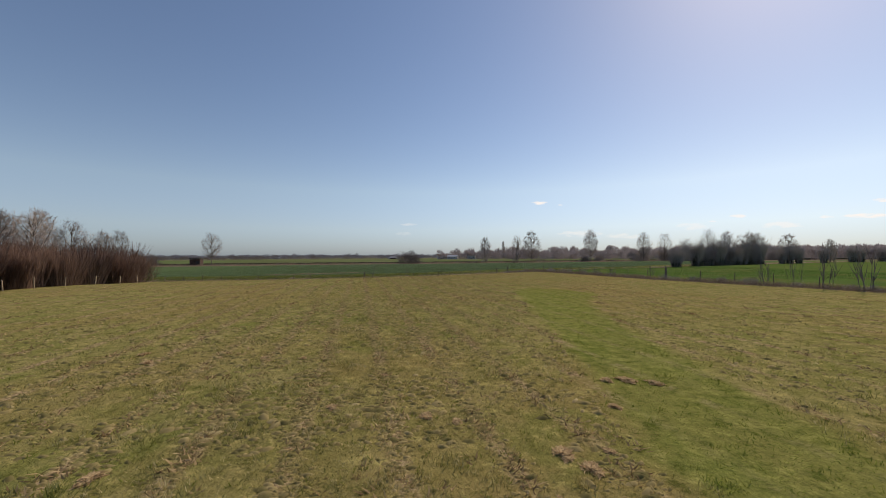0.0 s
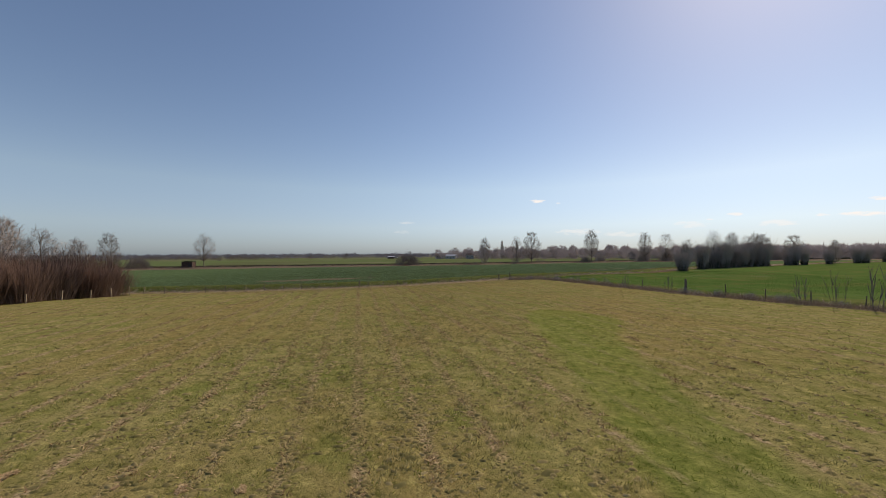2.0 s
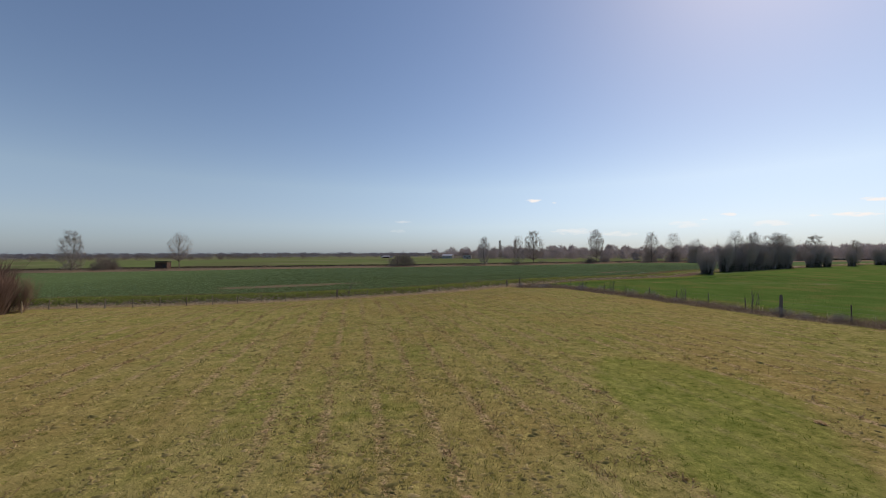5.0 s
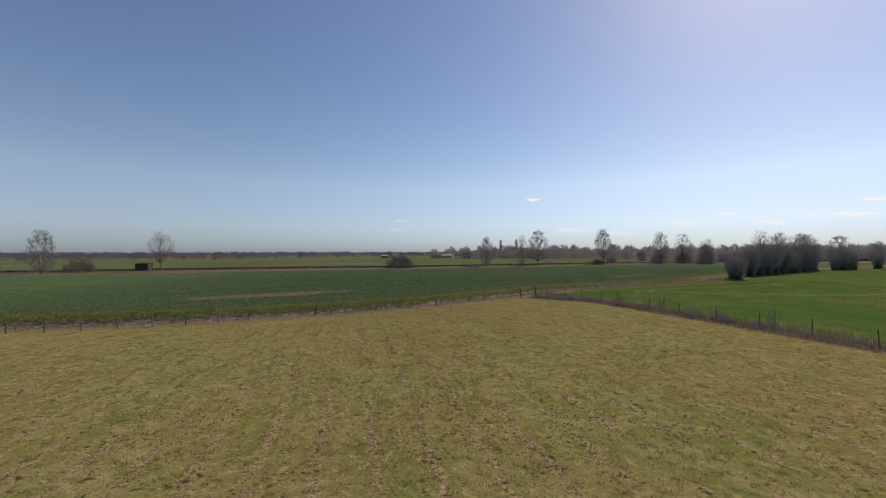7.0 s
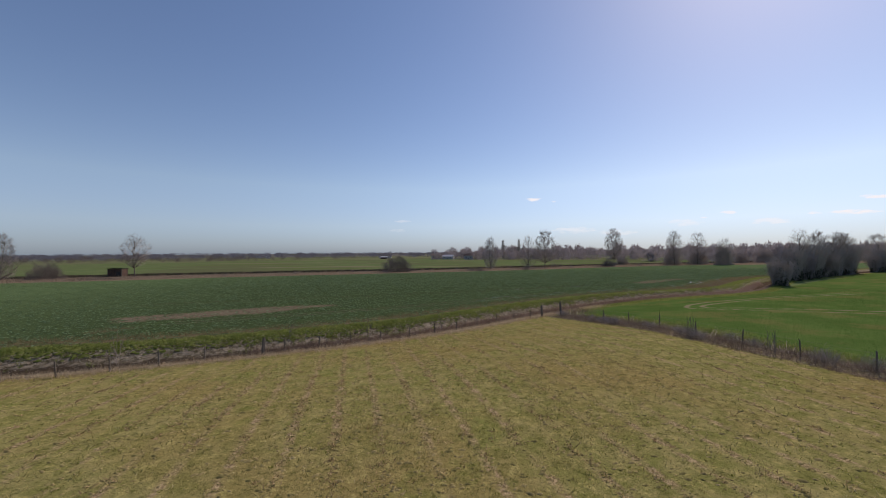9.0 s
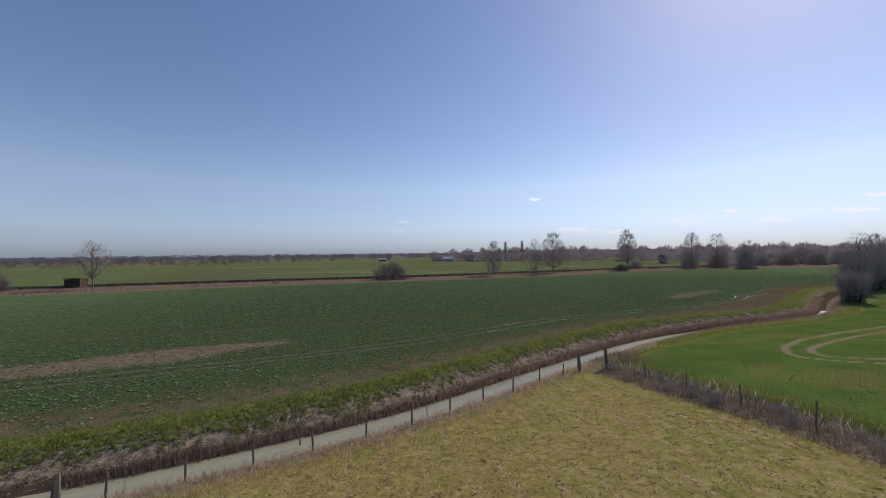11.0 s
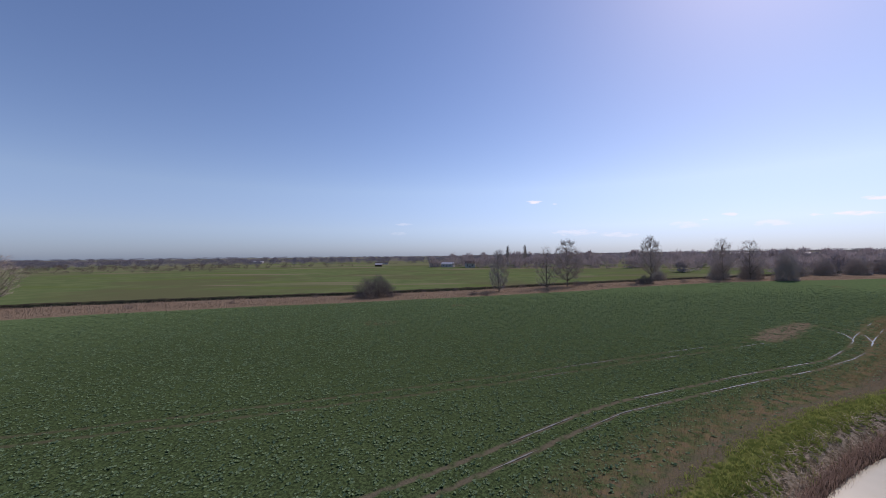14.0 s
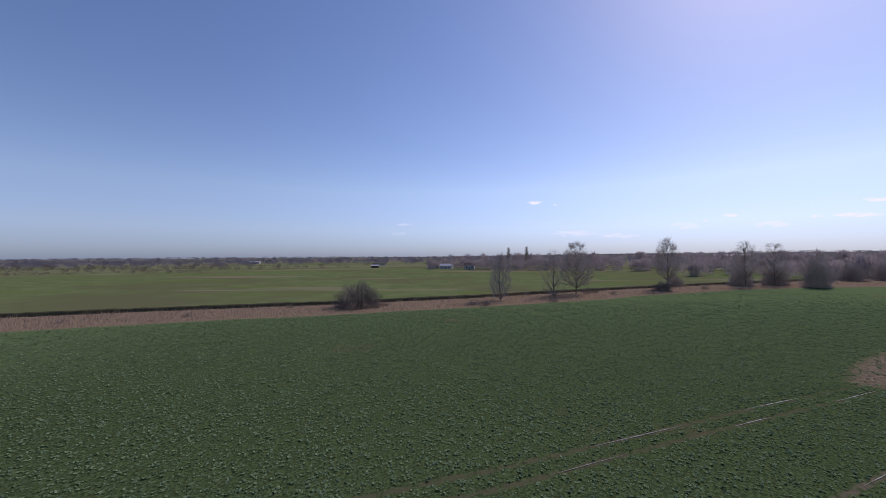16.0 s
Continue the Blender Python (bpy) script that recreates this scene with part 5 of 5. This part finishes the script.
for row, wx in enumerate((-44.6, -48.3, -52.8)):
    for k in range(15):
        wy = 58.2 - 3.0 * k - 0.8 * row + rs.uniform(-0.6, 0.6)
        plant("willow_shrub", (W_LOW[k % 2] if row == 0 else W_KINDS[(k + row) % 3]), SN, stand(wx + rs.uniform(-0.5, 0.5), wy, rs.uniform(0, 360), rs.uniform(0.9, 1.08)), "coppiced willow with dense red-brown shoots", "willow", "willows along the meadow")
for wx, wy, s, kind in ((-53.8, 47, 0.62, T_OVAL2), (-54.3, 51.2, 0.68, T_LONE), (-53.3, 55.5, 0.6, T_OVAL2), (-55.3, 53.2, 0.66, T_OVAL2), (-52.5, 59.5, 0.52, T_OVAL2), (-58.3, 42.2, 0.68, T_OVAL2), (-57.3, 36.2, 0.62, T_LONE), (-53.8, 58.7, 0.5, T_FORK), (-56, 49, 0.6, T_FORK), (-57, 45, 0.62, T_FORK), (-55, 40, 0.6, T_OVAL2)):
    plant("bare_tree", kind, TN, stand(wx, wy, rs.uniform(0, 360), s), "leafless tree rising behind the willows", "tree", "trees behind the willows")

# ivy-clad thicket between the wheat and the ditch
IVY = [leaf_cloud(50 + k, 3600, 2.9, 7.6, 0.12, M_IVY) for k in range(2)]
clump = [(75, 124, 0.85), (90, 137, 0.9), (97, 141.5, 0.95), (103.5, 145.5, 0.95), (110, 150, 1.0), (116, 153.5, 1.05), (122, 157.5, 1.0), (128, 161, 1.1), (134, 164.5, 1.1)]
for k, (cx, cy, s) in enumerate(clump):
    top = plant("ivied_thicket", B_DARK, SN, stand(cx, cy, k * 77, 0.85 * s, s * (0.62, 0.86, 0.72, 0.9, 0.78)[k % 5]), "dark leafless thicket with ivy on its stems", "thicket", "thicket beside the ditch")
    child("ivy", IVY[k % 2], top, "dark green ivy")
    if (k % 2 == 0 and k > 1) or k > 6:
        plant("bare_tree", (T_BROAD, T_OVAL2, T_OVAL)[k % 3], TN, stand(cx + 2.5, cy + 3.0, k * 50, (0.78, 0.92, 0.70)[k % 3]), "leafless tree in the ditch-side thicket", "tree", "trees in the thicket")
# dark bushes along the wheat field's far edge
for cx, cy, s, sz in ((149, 170, 0.5, 0.55), (154, 172, 0.62, 0.72), (160, 174, 0.55, 0.6), (178, 181, 0.6, 0.6), (206, 195, 0.7, 0.66), (214, 199, 0.8, 0.62), (250, 220, 0.9, 0.7), (285, 238, 1.0, 0.7)):
    top = plant("ivied_bush", B_DARK, SN, stand(cx, cy, cx * 7 % 360, s, sz), "dark ivy-covered bush at the wheat's far edge", "bush", "bushes at the wheat's far edge")
    child("ivy", IVY[0], top, "dark green ivy")
plant("bare_tree", T_BROAD, TN, stand(158, 177, 0, 0.8), "leafless tree above an ivied bush", "tree", "trees in the thicket")
plant("bare_tree", T_OVAL2, TN, stand(196, 196, 0, 0.75), "leafless tree above an ivied bush", "tree", "trees in the thicket")

# bare saplings on the banks and in the scrub
S_THIN = stems_kind(61, 3.8, 0.22, 2, 1.5, M_BUSH, 4, 0.06)
S_BUSHY = stems_kind(62, 3.0, 0.55, 5, 1.3, M_BUSH, 6, 0.4, 0.0, 0.7)
for sx, sy, s in ((7.9, 88.4, 1.15), (0.4, 80.6, 0.9), (-6.8, 77.7, 0.95), (-12.9, 73, 1.0), (4.2, 84.7, 0.9), (7.8, 87.1, 0.7), (-23.4, 68.5, 0.9), (-31.5, 65.9, 0.9)):
    plant("sapling", S_THIN, SN, stand(sx, sy, sx * 40 % 360, s), "thin bare sapling at the ditch", "sapling", "saplings at the ditch")
for sx, sy, s in ((36.6, 38.2, 1.3), (35.5, 39.9, 1.1), (38.2, 36.1, 1.35), (34.3, 41.7, 0.9), (40.1, 33.1, 0.9), (41.8, 29.9, 0.8), (28.7, 52.7, 0.7), (26.5, 58.6, 0.6), (22.7, 66.6, 0.6), (20.5, 71.8, 0.6)):
    plant("sapling", S_BUSHY, SN, stand(sx, sy, sx * 90 % 360, s), "bare brown sapling in the fence scrub", "sapling", "saplings in the fence scrub")

# bramble mounds in the fence scrub
B_BRAMBLE = [dome_kind(64 + k, 1.5, 1.5, 1500, M_DARKTWIG) for k in range(2)]
for k, (bx, by) in enumerate(along(FENCE_FIELD, 1.5, 1.0, 78)):
    ox, s = rs.uniform(-1.5, 1.2), rs.uniform(0.35, 0.8)
    plant("bramble", B_BRAMBLE[k % 2], SN, stand(bx + ox, by + rs.uniform(-0.5, 0.5), rs.uniform(0, 360), s, s * rs.uniform(0.7, 1.0)), "low dark bramble mound in the fence scrub", "bramble", "brambles along the fence")


# ---------------------------------------------------------------- far woods, hedges and buildings
def woods(name, label, trees, seed, kind="tree belt", per=70, fine=0.036, long=0.15, mat=None):
    """Far tree crowns as clouds of small upright shards. trees: (x, y, height, width)."""
    r = np.random.RandomState(seed)
    t = np.array(trees, float)
    n = len(t) * per
    x, y, h, w = (np.repeat(t[:, k], per) for k in range(4))
    u = r.normal(0, 1, (n, 3))
    u /= np.linalg.norm(u, axis=1)[:, None]
    u *= (r.uniform(0.15, 1, n) ** 0.4)[:, None]
    px, py = x + u[:, 0] * w / 2, y + u[:, 1] * w / 2
    pz = ground_z(t[:, 0], t[:, 1]).repeat(per) + h * np.clip(0.50 + 0.44 * u[:, 2], 0, 1)
    p = np.column_stack([px, py, pz])
    way = u * [0.5, 0.5, 0.3] + r.normal(0, 0.3, (n, 3)) + (0, 0, 0.9)
    way *= (long * h * r.uniform(0.5, 1.3, n))[:, None]
    side = np.cross(way, r.normal(0, 1, (n, 3)))
    side *= (fine * h * r.uniform(0.5, 1.4, n) / (np.linalg.norm(side, axis=1) + 1e-6))[:, None]
    low = pz - ground_z(t[:, 0], t[:, 1]).repeat(per) < 0.3 * h
    p[:, 2] -= np.where(low, 0.12 * h, 0)
    v = np.stack([p - side, p + side, p + way], 1).reshape(-1, 3)
    return stuff(name, mesh_from(name, v, np.arange(3 * n).reshape(n, 3), mat or M_HAZY_WOODS), label, kind)


def belt(pts, gap, h0, h1, w0, w1, jitter, seed, gaps=0.0):
    r = random.Random(seed)
    out = []
    for px, py in along(np.array(pts, float), gap):
        if r.random() < gaps:
            continue
        out.append((px + r.uniform(-jitter, jitter), py + r.uniform(-jitter, jitter), r.uniform(h0, h1), r.uniform(w0, w1)))
    return out


woods("field_hedge", "low brown hedge across the pastures", belt([(-480, 385), (-372, 403), (-300, 424), (-225, 432)], 4.5, 2, 4.5, 4, 8, 3, 1, 0.25) + belt([(-520, 460), (-360, 500), (-260, 520)], 6, 3, 6, 5, 9, 5, 25, 0.25) + belt([(-240, 545), (-180, 575), (-120, 560)], 9, 3, 7, 6, 10, 5, 26, 0.4) + belt([(-330, 470), (-250, 480), (-150, 560)], 8, 2, 6, 5, 9, 6, 2, 0.45)
      + belt([(-620, 560), (-430, 585), (-300, 600)], 6, 3, 8, 5, 10, 8, 3, 0.2) + belt([(-200, 720), (0, 700), (100, 640)], 8, 2, 5, 5, 9, 8, 4, 0.3), 71, "hedge", 90, 0.05, mat=M_HEDGE)
woods("tree_belt", "leafless belt of trees behind the pasture", belt([(-5, 500), (40, 470), (70, 440), (110, 420), (160, 415), (230, 400), (330, 380), (480, 400)], 3.2, 7, 13, 7, 12, 14, 5, 0.08)
      + belt([(10, 560), (120, 520), (250, 480), (420, 450), (700, 500)], 4, 10, 18, 9, 14, 22, 6, 0.05), 72, per=460, fine=0.019, long=0.12)
woods("tree_belt", "leafless woods beyond the wheat field", belt([(200, 300), (260, 320), (340, 330), (460, 350), (700, 420)], 3.2, 8, 14, 7, 12, 12, 7, 0.08) + belt([(150, 330), (210, 345), (290, 350)], 5, 5, 11, 6, 10, 8, 8, 0.2), 73, per=460, fine=0.019, long=0.12)
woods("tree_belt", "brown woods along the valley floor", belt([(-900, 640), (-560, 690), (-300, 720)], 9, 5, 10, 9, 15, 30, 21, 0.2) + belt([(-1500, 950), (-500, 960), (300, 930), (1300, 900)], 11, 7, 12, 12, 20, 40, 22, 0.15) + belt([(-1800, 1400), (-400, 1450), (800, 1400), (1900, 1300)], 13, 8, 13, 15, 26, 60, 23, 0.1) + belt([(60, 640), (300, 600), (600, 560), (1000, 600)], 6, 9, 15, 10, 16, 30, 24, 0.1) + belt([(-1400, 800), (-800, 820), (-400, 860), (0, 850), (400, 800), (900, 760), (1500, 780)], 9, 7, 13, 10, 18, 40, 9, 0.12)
      + belt([(-1600, 1150), (-700, 1200), (100, 1180), (900, 1100), (1700, 1000)], 10, 8, 14, 12, 22, 60, 10, 0.1), 74, per=110, fine=0.05, mat=M_HAZY_FARWOODS)
woods("hazy_far_woods", "wooded skyline in the distance", belt([(-3200, 1900), (-1500, 2100), (0, 2150), (1500, 2000), (3300, 1700)], 13, 9, 16, 18, 30, 90, 11) + belt([(-3600, 2800), (-1500, 3000), (0, 3050), (1800, 2900), (3800, 2600)], 16, 9, 15, 24, 40, 120, 12), 75, per=110, fine=0.06, mat=M_HAZY_FARWOODS)


def building(label, x, y, turn, w, d, h, roof, wall_m, roof_m, overhang=0.3):
    """A plain farm building: walls, pitched roof, door and windows."""
    top = empty("farm_building", pose(x, y, float(ground_z(x, y)), 0, 0, turn))
    bm = box(bmesh.new(), -w / 2, w / 2, -d / 2, d / 2, -0.3, h)
    part("wall", bm, wall_m, top)
    bm = bmesh.new()
    o = overhang
    pts = [(-w / 2 - o, -d / 2 - o, h), (w / 2 + o, -d / 2 - o, h), (w / 2 + o, d / 2 + o, h), (-w / 2 - o, d / 2 + o, h), (-w / 2 - o, 0, h + roof), (w / 2 + o, 0, h + roof)]
    vs = [bm.verts.new(p) for p in pts]
    for f in ((0, 1, 5, 4), (2, 3, 4, 5), (0, 4, 3), (1, 2, 5), (3, 2, 1, 0)):
        bm.faces.new([vs[k] for k in f])
    part("roof", bm, roof_m, top)
    for k in (-0.28, 0.28):
        part("window", box(bmesh.new(), k * w - 0.6, k * w + 0.6, -d / 2 - 0.04, -d / 2 + 0.05, h * 0.4, h * 0.75), M_ROOF, top)
    part("door", box(bmesh.new(), -0.5, 0.5, -d / 2 - 0.05, -d / 2 + 0.05, 0, 2.0), M_TIN, top)
    return tagged(top, label, "building", "buildings far off")


building("white farmhouse among trees", -14, 508, 8, 11, 7, 4.5, 3, M_WALL, M_TILE)
building("pale barn beside the farmhouse", 2, 492, -20, 14, 8, 3.5, 2.2, M_WALL, M_SHEET)
building("low white shed at the field hedge", -112, 700, 5, 22, 8, 2.6, 1.4, M_WALL, M_ROOF)
building("low shed with pale roof far off", -90, 560, 0, 9, 6, 2.6, 1.4, M_TIN, M_SHEET)
building("far farmhouse by the wood", 26, 470, -10, 10, 7, 4.5, 3, M_WALL, M_TILE)
building("long white-roofed warehouse on the horizon", 820, 1150, -30, 90, 40, 9, 4, M_WALL, M_SHEET)
building("white-roofed warehouse on the horizon", 980, 1120, -30, 60, 30, 9, 4, M_WALL, M_SHEET)
building("white shed in the far valley", -520, 1060, 10, 34, 12, 4, 2.5, M_WALL, M_SHEET)


def field_shed():
    """A dark tin-clad field shed with a shallow lean-to roof, ribbed walls and a door."""
    top = empty("field_shed", pose(-119.3, 173, float(ground_z(-119.3, 173)), 0, 0, 12))
    w, d, h = 4.3, 3.2, 3.0
    part("wall", box(bmesh.new(), -w / 2, w / 2, -d / 2, d / 2, -0.2, h), M_TIN, top)
    bm = box(bmesh.new(), -w / 2 - 0.3, w / 2 + 0.3, -d / 2 - 0.4, d / 2 + 0.3, h, h + 0.14)
    for vtx in bm.verts:
        vtx.co.z += 0.07 * (vtx.co.y + d / 2) * -1 + 0.3
    part("roof", bm, M_ROOF, top, "dark corrugated roof")
    for k in range(19):
        px = -w / 2 + 0.15 + k * (w - 0.3) / 18
        part("rib", box(bmesh.new(), px - 0.03, px + 0.03, -d / 2 - 0.035, -d / 2 - 0.003, 0, h), M_TIN, top)
    part("door", box(bmesh.new(), 0.5, 1.7, -d / 2 - 0.08, -d / 2 - 0.038, 0, 2.1), M_ROOF, top, "dark wooden door")
    for sx in (-1, 1):
        for sy in (-1, 1):
            part("corner_post", box(bmesh.new(), sx * w / 2 - 0.08, sx * w / 2 + 0.08, sy * d / 2 - 0.08, sy * d / 2 + 0.08, -0.2, h + 0.1), M_POST, top)
    tagged(top, "dark rust-brown tin field shed beside a tree", "shed")


field_shed()
